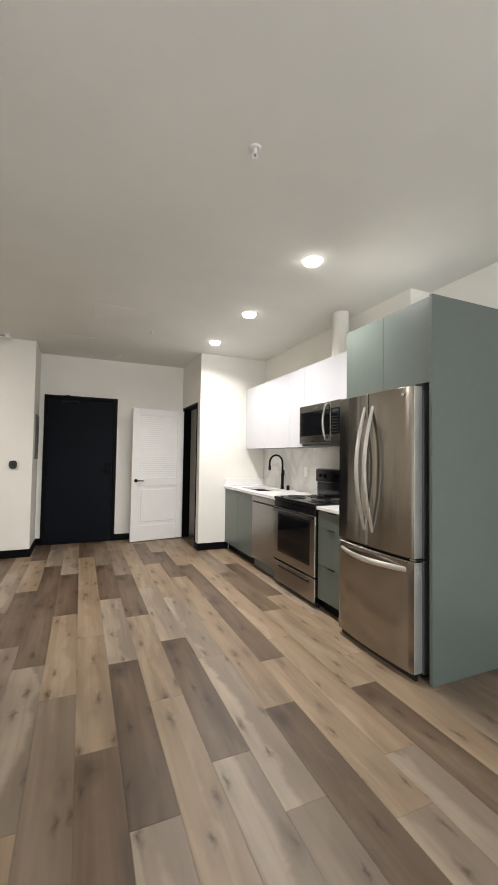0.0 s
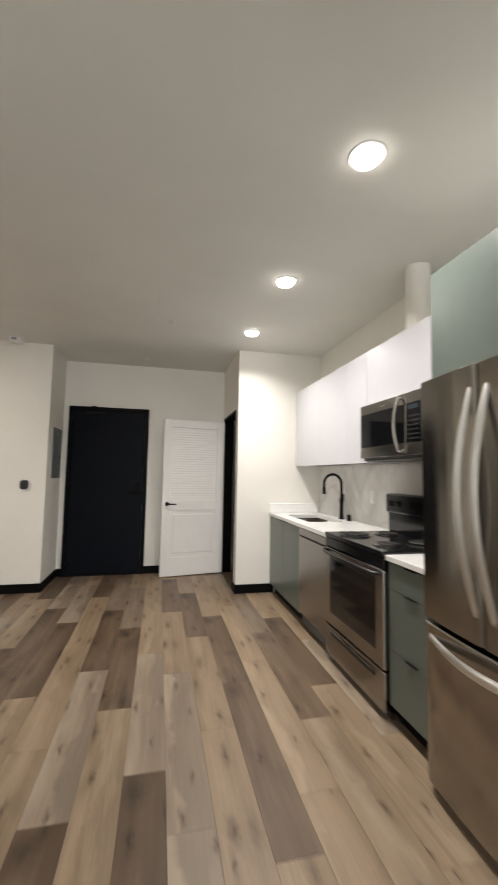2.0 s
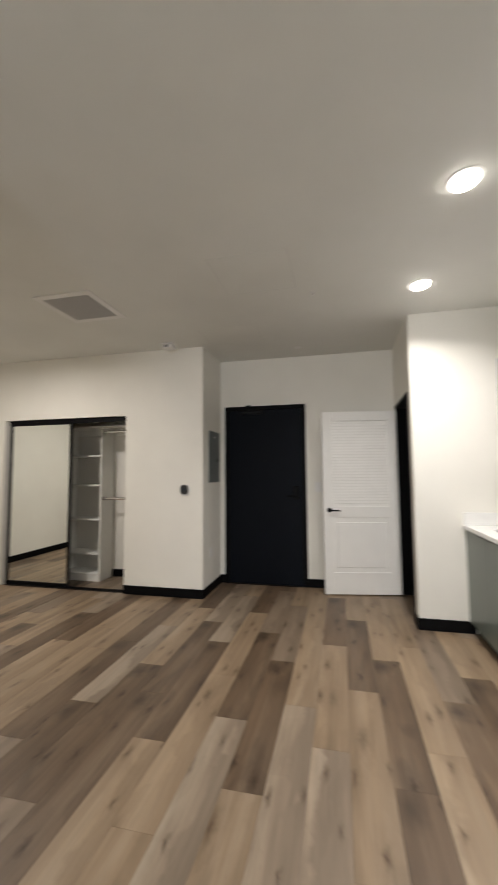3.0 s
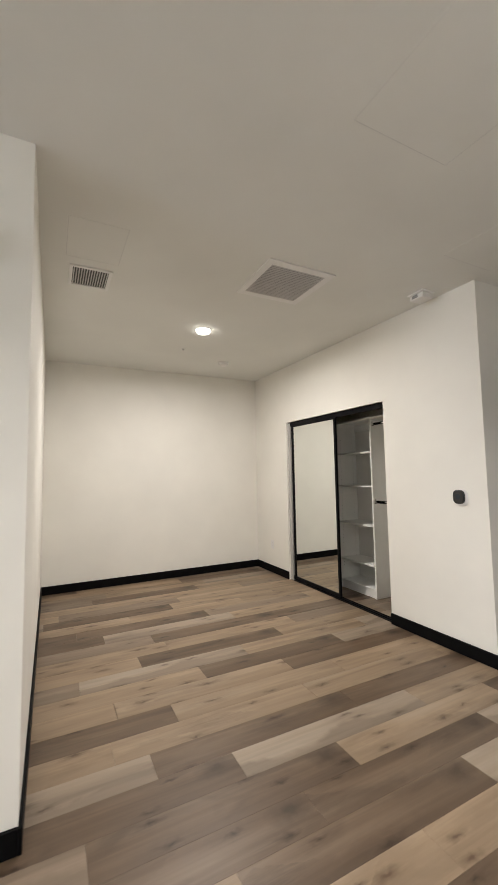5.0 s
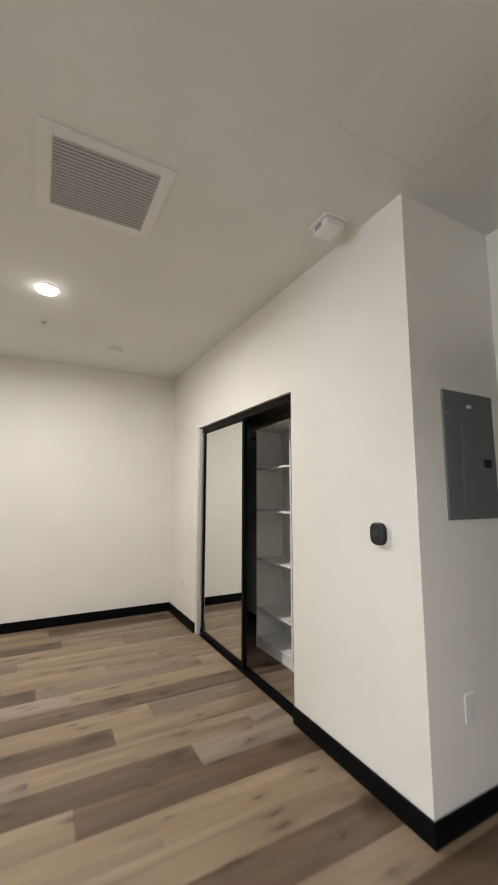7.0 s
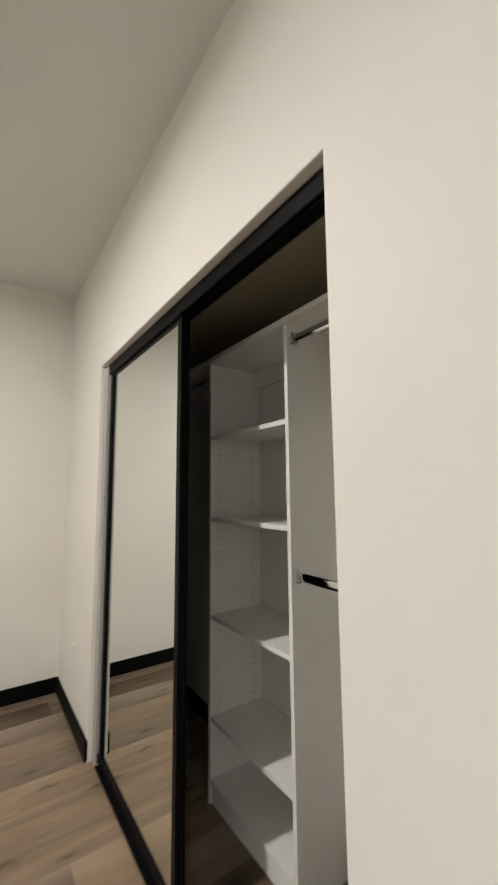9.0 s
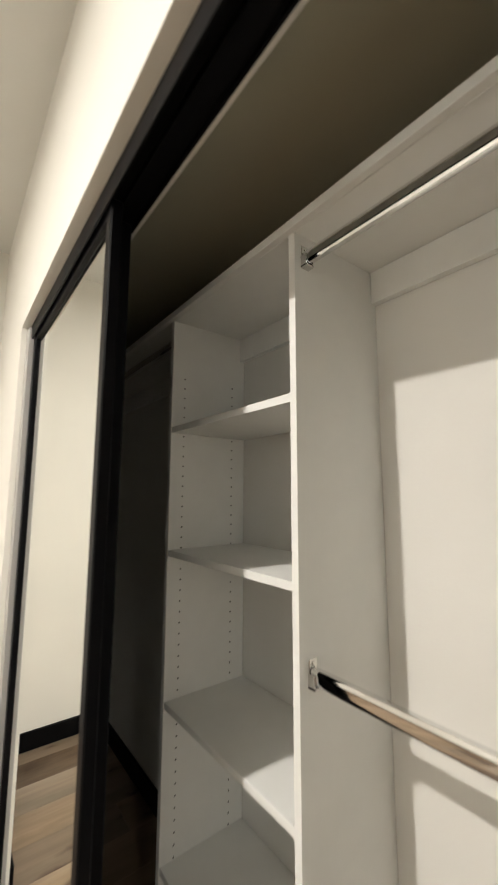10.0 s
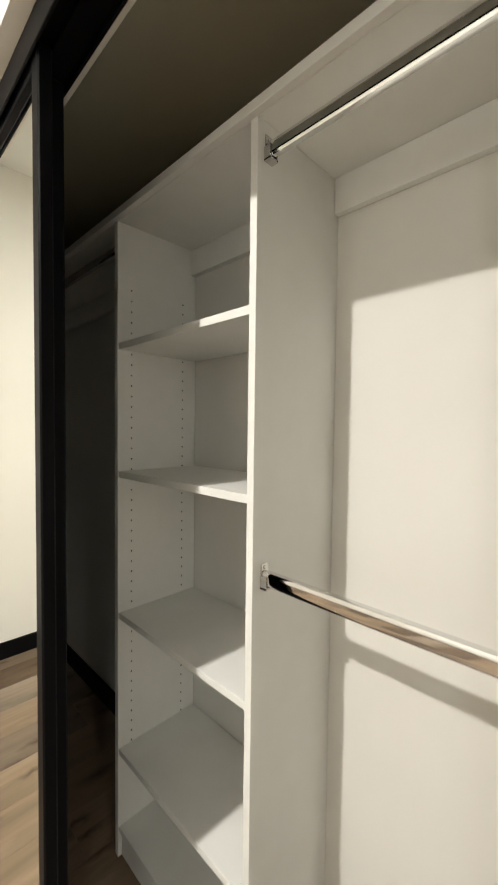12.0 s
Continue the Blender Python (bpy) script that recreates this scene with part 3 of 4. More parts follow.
for _z in (0.25, 1.10, 1.95):
    part("hinge", cyl((DX0 + 0.050, YE - 0.012, _z - 0.055), (DX0 + 0.050, YE - 0.012, _z + 0.055), 0.007, seg=12), BLACK_METAL, door)

# louvered door, swung open to the entry wall
ld = thing("louvered_door", (0, 0, 0), "white half-louvered panel door standing open", "door")
W, HT, TH = 0.832, 2.028, 0.035
fr = None
for b in ((0, 0, 0, 0.105, TH, HT), (W - 0.105, 0, 0, W, TH, HT), (0.105, 0, HT - 0.105, W - 0.105, TH, HT), (0.105, 0, 0.835, W - 0.105, TH, 0.955), (0.105, 0, 0, W - 0.105, TH, 0.235)):
    fr = box(*b, 0.0015, bm=fr)
part("door_frame", fr, WHITE_DOOR, ld)
pn = box(0.105, 0.008, 0.235, W - 0.105, TH - 0.008, 0.835)
pn = box(0.150, 0.002, 0.285, W - 0.150, TH - 0.002, 0.785, 0.006, bm=pn)
part("lower_panel", pn, WHITE_DOOR, ld)
n = 30
for i in range(n):
    z = 0.962 + (i + 0.5) * (HT - 0.105 - 0.955) / n
    b = box(0.105, -0.0175, -0.003, W - 0.105, 0.0175, 0.003)
    bmesh.ops.transform(b, matrix=Matrix.Translation((0, TH / 2, z)) @ Matrix.Rotation(radians(-81), 4, "X"), verts=b.verts)
    part("slat", b, WHITE_DOOR, ld)
part("louver_back", box(0.105, TH / 2 - 0.002, 0.955, W - 0.105, TH / 2 + 0.002, HT - 0.105), WHITE_DOOR, ld)
for side, y0 in ((1, TH), (-1, 0.0)):
    rose = part("handle_rose", lathe([(0.027, 0.0), (0.027, 0.006 * -side), (0.020, 0.010 * -side)], (W - 0.065, y0, 0.920), "Y", 24), BLACK_METAL, ld, "black door lever")
    part("lever", tube([(W - 0.065, y0, 0.920), (W - 0.065, y0 + side * 0.042, 0.920), (W - 0.08, y0 + side * 0.050, 0.920), (W - 0.175, y0 + side * 0.050, 0.918)], 0.009, 10), BLACK_METAL, rose, smooth=True)
for _z in (0.20, 1.01, 1.83):
    part("hinge", cyl((-0.004, TH, _z - 0.045), (-0.004, TH, _z + 0.045), 0.006, seg=10), BLACK_METAL, ld)
_a = math.degrees(math.atan2(5.856 - 5.999, 1.331 - 2.156))
ld.matrix_basis = pose(2.156 - 0.012, 5.990, 0.012, 0, 0, _a)

# laundry closet's black frame and the stacked machines inside
lf = thing("door_2", (XP, LY0, 0), "black wooden door frame of the laundry closet", "door frame", kind="structure")
part("jamb", box(XP - 0.012, LY0, 0, XP + T + 0.012, LY0 + 0.022, LZ, 0.003), BLACK_TRIM, lf)
part("jamb", box(XP - 0.004, LY1 - 0.022, 0, XP + T + 0.012, LY1, LZ, 0.003), BLACK_TRIM, lf)
part("head", box(XP - 0.012, LY0 + 0.022, LZ - 0.03, XP + T + 0.012, LY1 - 0.022, LZ, 0.003), BLACK_TRIM, lf)


def machine(name, z0, label, knob_z):
    t = thing(name, (2.75, 5.53, z0), label, "laundry machine")
    part("body", box(2.43, 5.20, z0 + 0.01, 3.08, 5.88, z0 + 0.965, 0.012, seg=2), WASHER_WHITE, t)
    d = part("door", lathe([(0.225, 0.0), (0.225, 0.03), (0.205, 0.055), (0.15, 0.06)], (2.43, 5.54, z0 + 0.50), "X", 40), BLACK_ENAMEL, t, "round black door", smooth=True)
    part("door_glass", lathe([(0.15, 0.0605), (0.10, 0.072), (0.02, 0.076)], (2.43, 5.54, z0 + 0.50), "X", 32), BLACK_GLASS, d, smooth=True)
    part("control_panel", box(2.422, 5.22, z0 + 0.84, 2.43, 5.86, z0 + 0.945, 0.002), GASKET, t)
    part("knob", lathe([(0.03, 0.008), (0.03, 0.028), (0.024, 0.032)], (2.43, 5.54, knob_z), "X", 24), HANDLE, t, smooth=True)


machine("washing_machine", 0.0, "grey front-loading washing machine under the dryer", 0.893)
machine("tumble_dryer", 0.967, "grey tumble dryer stacked on the washer", 1.86)

# ---- kitchen ----
CF, KX = 2.553, XK - 0.002     # cabinet fronts, backs of the units
CT = 0.898                     # top of the worktop


def tab_pull(x, y, z, parent):
    part("pull", box(x - 0.014, y - 0.045, z - 0.004, x + 0.004, y + 0.045, z, 0.001), BLACK_METAL, parent, "black edge pull")


def base_cabinet(name, y0, y1, fronts, label, sink=False):
    t = thing(name, (CF, (y0 + y1) / 2, 0), label, "cabinet", "base cabinets")
    top = CT - 0.032
    part("carcass", box(CF + 0.020, y0, 0.10, KX, y1, top - 0.22 if sink else top), GREEN, t)
    if sink:
        part("front_rail", box(CF + 0.020, y0, top - 0.2195, CF + 0.040, y1, top), GREEN, t)
        for a in (y0, y1 - 0.018):
            part("side_panel", box(CF + 0.0405, a, top - 0.2195, KX, a + 0.018, top), GREEN, t)
    part("toe_kick", box(CF + 0.065, y0, 0.0, CF + 0.080, y1, 0.10), BLACK_TRIM, t, "black toe kick")
    for kind, a, b, z0, z1, pull in fronts:
        d = part(kind, box(CF, a + 0.0015, z0 + 0.0015, CF + 0.019, b - 0.0015, z1 - 0.0015, 0.0012), GREEN, t)
        if pull is not None:
            tab_pull(CF, pull, z1 + 0.001, d)
    return t


base_cabinet("sink_cabinet", 4.035, 5.022, [("door", 4.035, 4.53, 0.10, 0.858, 4.45), ("door", 4.53, 5.022, 0.10, 0.858, 4.61)], "grey-green sink base cabinet with two flat doors", True)
base_cabinet("drawer_cabinet", 2.205, 2.602, [("drawer_front", 2.205, 2.602, 0.715, 0.858, 2.40), ("drawer_front", 2.205, 2.602, 0.395, 0.715, 2.40), ("drawer_front", 2.205, 2.602, 0.10, 0.395, 2.40)], "grey-green cabinet with three flat drawers")

# worktops with the sink let in
SX0, SX1, SY0, SY1 = 2.665, 3.015, 4.10, 4.72
_t = thing("countertop", (2.85, 4.2, CT - 0.03), "white quartz countertop over the sink cabinet", "countertop")
bm = None
for b in ((2.535, 3.412, SX0, 5.022), (SX1, 3.412, KX, 5.022), (SX0, 3.412, SX1, SY0), (SX0, SY1, SX1, 5.022)):
    bm = box(b[0], b[1], CT - 0.030, b[2], b[3], CT, bm=bm)
bmesh.ops.remove_doubles(bm, verts=bm.verts, dist=0.0001)
part("slab", bm, QUARTZ, _t)
part("end_splash", box(2.54, 5.004, CT + 0.0005, KX - 0.016, 5.023, CT + 0.105, 0.002), QUARTZ, _t, "low white quartz upstand")
_t = thing("countertop", (2.85, 2.4, CT - 0.03), "short white quartz countertop beside the range", "countertop")
part("slab", box(2.535, 2.200, CT - 0.030, KX, 2.606, CT, 0.003, seg=2), QUARTZ, _t)

_t = thing("sink", (2.84, 4.41, 0.70), "stainless steel undermount kitchen sink", "sink")
bm = None
zb = CT - 0.215
for b in ((SX0 - 0.004, SY0 - 0.004, zb, SX0, SY1 + 0.004), (SX1, SY0 - 0.004, zb, SX1 + 0.004, SY1 + 0.004), (SX0, SY0 - 0.004, zb, SX1, SY0), (SX0, SY1, zb, SX1, SY1 + 0.004)):
    bm = box(b[0], b[1], b[2], b[3], b[4], CT - 0.031, bm=bm)
bm = box(SX0 - 0.004, SY0 - 0.004, zb - 0.004, SX1 + 0.004, SY1 + 0.004, zb, bm=bm)
part("bowl", bm, STEEL_H, _t)
part("drain", lathe([(0.045, zb + 0.003), (0.04, zb + 0.004), (0.02, zb + 0.001)], (2.84, 4.41, 0), seg=24), HANDLE, _t)
part("drain_tag", box(2.985, 4.36, CT - 0.10, 3.012, 4.40, CT - 0.03, 0.004), WHITE_PLASTIC, _t, "white tag on the sink wall")

FX, FY = 3.100, 4.31
_t = thing("kitchen_faucet", (FX, FY, CT), "matte black gooseneck kitchen faucet", "faucet")
part("base", lathe([(0.027, 0.0), (0.027, 0.008), (0.022, 0.012), (0.020, 0.05), (0.0185, 0.15), (0.020, 0.155), (0.020, 0.20), (0.016, 0.215)], (FX, FY, CT), seg=24), BLACK_METAL, _t, smooth=True)
pts = [(FX, FY, CT + 0.20), (FX, FY, CT + 0.33)]
for i in range(1, 15):
    a = math.pi * i / 14
    pts.append((FX - 0.095 + 0.095 * math.cos(a), FY, CT + 0.35 + 0.10 * math.sin(a)))
pts += [(FX - 0.19, FY, CT + 0.34), (FX - 0.19, FY, CT + 0.315)]
part("spout", tube(pts, 0.0135, 14, up=(0, 1, 0)), BLACK_METAL, _t, smooth=True)
part("spray_head", lathe([(0.015, 0.32), (0.017, 0.315), (0.0175, 0.255), (0.013, 0.250)], (FX - 0.19, FY, CT), seg=20), BLACK_METAL, _t, smooth=True)
part("lever", tube([(FX, FY - 0.018, CT + 0.175), (FX, FY - 0.042, CT + 0.180), (FX - 0.004, FY - 0.052, CT + 0.21), (FX - 0.006, FY - 0.056, CT + 0.255)], 0.0075, 10, up=(1, 0, 0)), BLACK_METAL, _t, smooth=True)
_t = thing("air_gap_cap", (3.10, 4.15, CT), "small black air gap cap on the countertop", "air gap")
part("cap", lathe([(0.024, 0.0), (0.024, 0.004), (0.020, 0.006), (0.020, 0.052), (0.016, 0.060), (0.004, 0.062)], (3.10, 4.15, CT), seg=20), BLACK_METAL, _t, smooth=True)

# marble splashback
_t = thing("splashback", (KX, 3.6, CT), "veined white marble slab splashback behind the counter", "splashback")
for y0, y1 in ((2.205, 3.62), (3.621, 5.022)):
    part("slab", box(KX - 0.014, y0, CT + 0.0005, KX, y1, 1.438, 0.001), MARBLE, _t)
wall_plate("power_outlet", "white power outlet on the marble splashback", "outlet", (KX - 0.014, 3.80, 1.150), "-x", "outlet")

# dishwasher
_t = thing("dishwasher", (CF, 3.72, 0.0), "stainless steel dishwasher under the counter", "dishwasher")
part("body", box(CF + 0.03, 3.428, 0.02, KX, 4.028, CT - 0.034), STEEL_DARK, _t)
part("door", box(CF - 0.010, 3.430, 0.125, CF + 0.028, 4.026, 0.785, 0.005, seg=2), STEEL_H, _t)
part("control_strip", box(CF - 0.010, 3.430, 0.800, CF + 0.028, 4.026, 0.860, 0.004, seg=2), STEEL_H, _t)
part("handle_pocket", box(CF + 0.002, 3.45, 0.784, CF + 0.028, 4.006, 0.801), BLACK_PLASTIC, _t, "dark pocket handle")
part("toe_kick", box(CF + 0.050, 3.432, 0.0, CF + 0.065, 4.024, 0.12), BLACK_PLASTIC, _t)

# range
RY0, RY1, RX = 2.612, 3.405, 2.530
_t = thing("electric_range", (2.85, 3.0, 0.0), "stainless electric coil range with a black cooktop", "range")
part("body", box(RX + 0.040, RY0 + 0.002, 0.04, KX - 0.016, RY1 - 0.002, 0.880), BLACK_ENAMEL, _t)
top = part("cooktop", box(RX - 0.008, RY0, 0.880, 3.08, RY1, 0.912, 0.006, seg=2), BLACK_ENAMEL, _t, "glossy black cooktop")
part("top_trim", box(RX, RY0 + 0.002, 0.812, RX + 0.038, RY1 - 0.002, 0.879, 0.004), BLACK_ENAMEL, _t)
od = part("oven_door", box(RX - 0.004, RY0 + 0.003, 0.268, RX + 0.038, RY1 - 0.003, 0.806, 0.006, seg=2), STEEL_H, _t)
part("oven_window", box(RX - 0.007, RY0 + 0.105, 0.375, RX - 0.003, RY1 - 0.105, 0.735, 0.001), BLACK_GLASS, od, "black glass oven window")
part("window_frame", box(RX - 0.0055, RY0 + 0.085, 0.352, RX - 0.0035, RY1 - 0.085, 0.756, 0.001), BLACK_ENAMEL, od)
part("oven_handle", tube([(RX - 0.004, RY0 + 0.04, 0.785)] + arc((RX - 0.040, RY0 + 0.055, 0.785), (RX - 0.040, RY1 - 0.055, 0.785), (-0.012, 0, 0), 12) + [(RX - 0.004, RY1 - 0.04, 0.785)], 0.012, 12), BLACK_ENAMEL, od, "black bar handle", smooth=True)
dr = part("storage_drawer", box(RX - 0.002, RY0 + 0.003, 0.045, RX + 0.038, RY1 - 0.003, 0.258, 0.006, seg=2), STEEL_H, _t)
part("drawer_slot", box(RX - 0.0045, RY0 + 0.10, 0.196, RX - 0.0015, RY1 - 0.10, 0.222, 0.001), BLACK_PLASTIC, dr, "dark recessed grip")
part("drawer_lip", box(RX - 0.012, RY0 + 0.095, 0.222, RX - 0.001, RY1 - 0.095, 0.230, 0.002), STEEL_H, dr)
part("plinth", box(RX + 0.05, RY0 + 0.02, 0.0, RX + 0.065, RY1 - 0.02, 0.045), BLACK_PLASTIC, _t)
bg = part("backguard", box(3.055, RY0 + 0.004, 0.912, KX - 0.016, RY1 - 0.004, 1.205, 0.010, seg=2), BLACK_ENAMEL, _t, "black control backguard")
part("console", box(3.035, RY0 + 0.006, 1.06, 3.055, RY1 - 0.006, 1.200, 0.008, seg=2), BLACK_ENAMEL, bg)
part("clock", box(3.033, 2.93, 1.105, 3.0355, 3.09, 1.165, 0.001), BLACK_GLASS, bg)
for _y in (2.68, 2.77, 3.24, 3.33):
    part("knob", lathe([(0.022, 0.0), (0.021, 0.018), (0.016, 0.022)], (3.035, _y, 1.13), "X", 20), BLACK_PLASTIC, bg, smooth=True)


def coil(x, y, r):
    bm = lathe([(r + 0.016, 0.9122), (r + 0.016, 0.9160), (r + 0.004, 0.9150), (r * 0.5, 0.9135)], (x, y, 0), seg=32)
    pan = part("drip_pan", bm, DRIP, top, "dark chrome drip pan", smooth=True)
    pts = []
    turns = 4 if r > 0.085 else 3
    for i in range(turns * 20 + 1):
        a = 2 * math.pi * i / 20
        rr = 0.02 + (r - 0.024) * i / (turns * 20)
        pts.append((x + rr * math.cos(a), y + rr * math.sin(a), 0.924))
    part("burner_coil", tube(pts, 0.0055, 6, flat=0.8), COIL, pan, "dark spiral burner")


coil(2.675, 2.80, 0.075)
coil(2.675, 3.21, 0.095)
coil(2.925, 2.80, 0.095)
coil(2.925, 3.21, 0.075)

# wall cabinets
WX = 2.860


def wall_cabinet(name, y0, y1, z0, z1, x, splits, mat, label, edges=True):
    t = thing(name, (x, (y0 + y1) / 2, z0), label, "cabinet", "wall cabinets")
    part("carcass", box(x + 0.020, y0, z0, KX, y1, z1 - 0.019, 0.001), mat, t)
    part("top_board", box(x + 0.020, y0, z1 - 0.0185, KX, y1, z1 - 0.001, 0.001), MELAMINE, t, "white melamine top board")
    ys = [y0, *splits, y1]
    for a, b in zip(ys, ys[1:]):
        d = part("door", box(x, a + 0.0012, z0 - 0.004, x + 0.019, b - 0.0012, z1, 0.0012), mat, t)
        if edges:
            part("pull", box(x - 0.006, a + 0.02, z0 - 0.008, x + 0.012, a + 0.10, z0 - 0.0045, 0.001), BLACK_METAL, d, "small dark edge pull")
    return t


wall_cabinet("wall_cabinet", 3.366, 5.022, 1.442, 2.318, WX, (3.70, 4.31), WHITE_GLOSS, "glossy white wall cabinet with flat doors")
wall_cabinet("wall_cabinet", 2.610, 3.364, 1.872, 2.318, WX, (), WHITE_GLOSS, "glossy white wall cabinet above the microwave", False)
wall_cabinet("wall_cabinet", 2.214, 2.608, 1.442, 2.318, WX, (), WHITE_GLOSS, "narrow glossy white wall cabinet by the fridge", False)
wall_cabinet("fridge_cabinet", 1.384, 2.196, 1.795, 2.318, 2.545, (1.790,), GREEN, "grey-green flat-front cabinet over the fridge", False)
_t = thing("fridge_side_panel", (2.85, 1.37, 0.0), "tall grey-green panel beside the fridge", "panel")
part("panel", box(2.528, 1.358, 0.002, XW - 0.001, 1.380, 2.320, 0.0015), GREEN, _t)
_t = thing("fridge_side_panel", (2.85, 2.206, 0.0), "grey-green panel between fridge and drawers", "panel")
part("panel", box(2.553, 2.1965, 1.795, KX, 2.2125, 2.318, 0.001), GREEN, _t)

_t = thing("vent_duct", (2.99, 2.90, 2.319), "white round exhaust duct from cabinet to ceiling", "duct")
part("duct", cyl((2.99, 2.90, 2.319), (2.99, 2.90, H - 0.001), 0.082, seg=40, caps=False), WALL, _t, smooth=True)
part("collar", lathe([(0.082, 0.0), (0.087, 0.0), (0.087, 0.02), (0.082, 0.02)], (2.99, 2.90, 2.319), seg=40), WALL, _t, smooth=True)

# microwave
MY0, MY1, MX = 2.614, 3.345, 2.790
_t = thing("microwave", (2.95, 2.98, 1.46), "stainless over-the-range microwave with a black window", "microwave")
part("body", box(MX + 0.03, MY0, 1.462, KX, MY1, 1.868), STEEL_DARK, _t)
md = part("door", box(MX, MY0 + 0.155, 1.470, MX + 0.030, MY1, 1.866, 0.004, seg=2), STEEL_H, _t)
part("window", box(MX - 0.003, MY0 + 0.172, 1.548, MX + 0.001, MY1 - 0.018, 1.795, 0.001), BLACK_GLASS, md, "black glass window")
part("handle", tube([(MX, MY0 + 0.205, 1.840)] + arc((MX - 0.022, MY0 + 0.205, 1.835), (MX - 0.022, MY0 + 0.205, 1.500), (-0.030, 0, 0), 12) + [(MX, MY0 + 0.205, 1.495)], 0.012, 12, up=(0, 1, 0)), HANDLE, md, "bowed polished handle", smooth=True)
cp = part("control_panel", box(MX, MY0, 1.470, MX + 0.030, MY0 + 0.152, 1.866, 0.004, seg=2), STEEL_H, _t)
part("key_area", box(MX - 0.0025, MY0 + 0.010, 1.548, MX + 0.001, MY0 + 0.148, 1.795, 0.001), BLACK_GLASS, cp)
part("display", box(MX - 0.0032, MY0 + 0.030, 1.755, MX - 0.0024, MY0 + 0.128, 1.783), LED_BLUE, cp)
for i in range(6):
    for j in range(3):
        part("key", box(MX - 0.0031, MY0 + 0.030 + j * 0.036, 1.568 + i * 0.028, MX - 0.0024, MY0 + 0.052 + j * 0.036, 1.576 + i * 0.028), KEY_PRINT, cp)
part("badge", box(MX - 0.0008, 3.00, 1.822, MX + 0.001, 3.06, 1.830), HANDLE, md)
part("underside_vent", box(MX + 0.02, MY0 + 0.02, 1.448, KX - 0.05, MY1 - 0.02, 1.461, 0.003), BLACK_PLASTIC, _t)

# fridge
FY0, FY1 = 1.430, 2.176


def bowed_front(y0, y1, z0, z1, x, bow, depth, r=0.012, whole=None):
    """A door slab whose front bows gently outward across the fridge's width."""
    a0, a1 = whole or (y0, y1)
    bm = bmesh.new()
    n = 28
    rows = []
    for k in range(n + 1):
        y = y0 + (y1 - y0) * k / n
        u = (y - a0) / (a1 - a0) * 2 - 1
        e = min(k, n - k) / n * (y1 - y0)
        edge = r * (1 - min(1, (e + 0.0001) / r) ** 0.5) if e < r else 0
        xf = x - bow * (1 - u * u) + edge
        rows.append([bm.verts.new(p) for p in ((x + depth, y, z0), (xf + 0.006, y, z0), (xf, y, z0 + 0.006), (xf, y, z1 - 0.006), (xf + 0.006, y, z1), (x + depth, y, z1))])
    for r0, r1 in zip(rows, rows[1:]):
        for i in range(6):
            bm.faces.new((r0[i], r0[(i + 1) % 6], r1[(i + 1) % 6], r1[i]))
    bm.faces.new(rows[0])
    bm.faces.new(rows[-1])
    bmesh.ops.recalc_face_normals(bm, faces=bm.faces[:])
    return bm


_t = thing("refrigerator", (2.8, 1.79, 0.0), "stainless french-door refrigerator with a bottom freezer", "refrigerator")
XD = 2.456
part("body", box(XD + 0.085, FY0 + 0.004, 0.03, KX - 0.03, FY1 - 0.008, 1.750, 0.004), STEEL_DARK, _t, "dark grey cabinet sides")
part("gasket", box(XD + 0.070, FY0 + 0.008, 0.06, XD + 0.085, FY1 - 0.008, 1.745), GASKET, _t)
mid = 1.822
for y0, y1, hy in ((FY0, mid - 0.003, mid - 0.052), (mid + 0.003, FY1, mid + 0.030)):
    d = part("door", bowed_front(y0, y1, 0.722, 1.772, XD, 0.022, 0.070, whole=(FY0, FY1)), STEEL, _t, smooth=True)
    part("handle", tube(arc((XD - 0.016, hy, 1.680), (XD - 0.016, hy, 0.826), (-0.074, 0, 0), 26), 0.0105, 14, up=(0, 1, 0), flat=1.6, ends=0.7), SATIN, d, "long bowed satin steel handle", smooth=True)
fz = part("freezer_drawer", bowed_front(FY0, FY1, 0.045, 0.706, XD, 0.022, 0.070), STEEL, _t, smooth=True)
part("handle", tube(arc((XD - 0.004, FY0 + 0.055, 0.652), (XD - 0.004, FY1 - 0.055, 0.652), (-0.076, 0, 0.0), 26), 0.010, 14, flat=1.9, ends=0.75), SATIN, fz, "wide bowed satin steel handle", smooth=True)
for z0, z1 in ((0.050, 0.702), (0.728, 1.768)):
    part("door_edge", box(XD + 0.006, FY0 - 0.0015, z0, XD + 0.069, FY0 + 0.002, z1, 0.0008), DOOR_EDGE, _t, "pale steel door edge")
part("hinge_cover", box(XD + 0.030, FY0 + 0.004, 1.751, XD + 0.16, FY0 + 0.06, 1.785, 0.006, seg=2), GASKET, _t)
part("hinge_cover", box(XD + 0.030, FY1 - 0.06, 1.751, XD + 0.16, FY1 - 0.004, 1.785, 0.006, seg=2), GASKET, _t)
part("middle_hinge", box(XD + 0.018, FY0 + 0.003, 0.707, XD + 0.11, FY0 + 0.05, 0.720, 0.002), HANDLE, _t)
part("badge", lathe([(0.013, 0.0), (0.012, 0.0015), (0.006, 0.002)], (XD - 0.0125, 1.505, 1.722), "X", 20), HANDLE, _t)
part("sticker", box(XD + 0.020, FY0 - 0.0024, 0.625, XD + 0.048, FY0 - 0.0014, 0.672), INK, _t)
part("base_grille", box(XD + 0.03, FY0 + 0.015, 0.0, XD + 0.05, FY1 - 0.015, 0.045), BLACK_PLASTIC, _t)

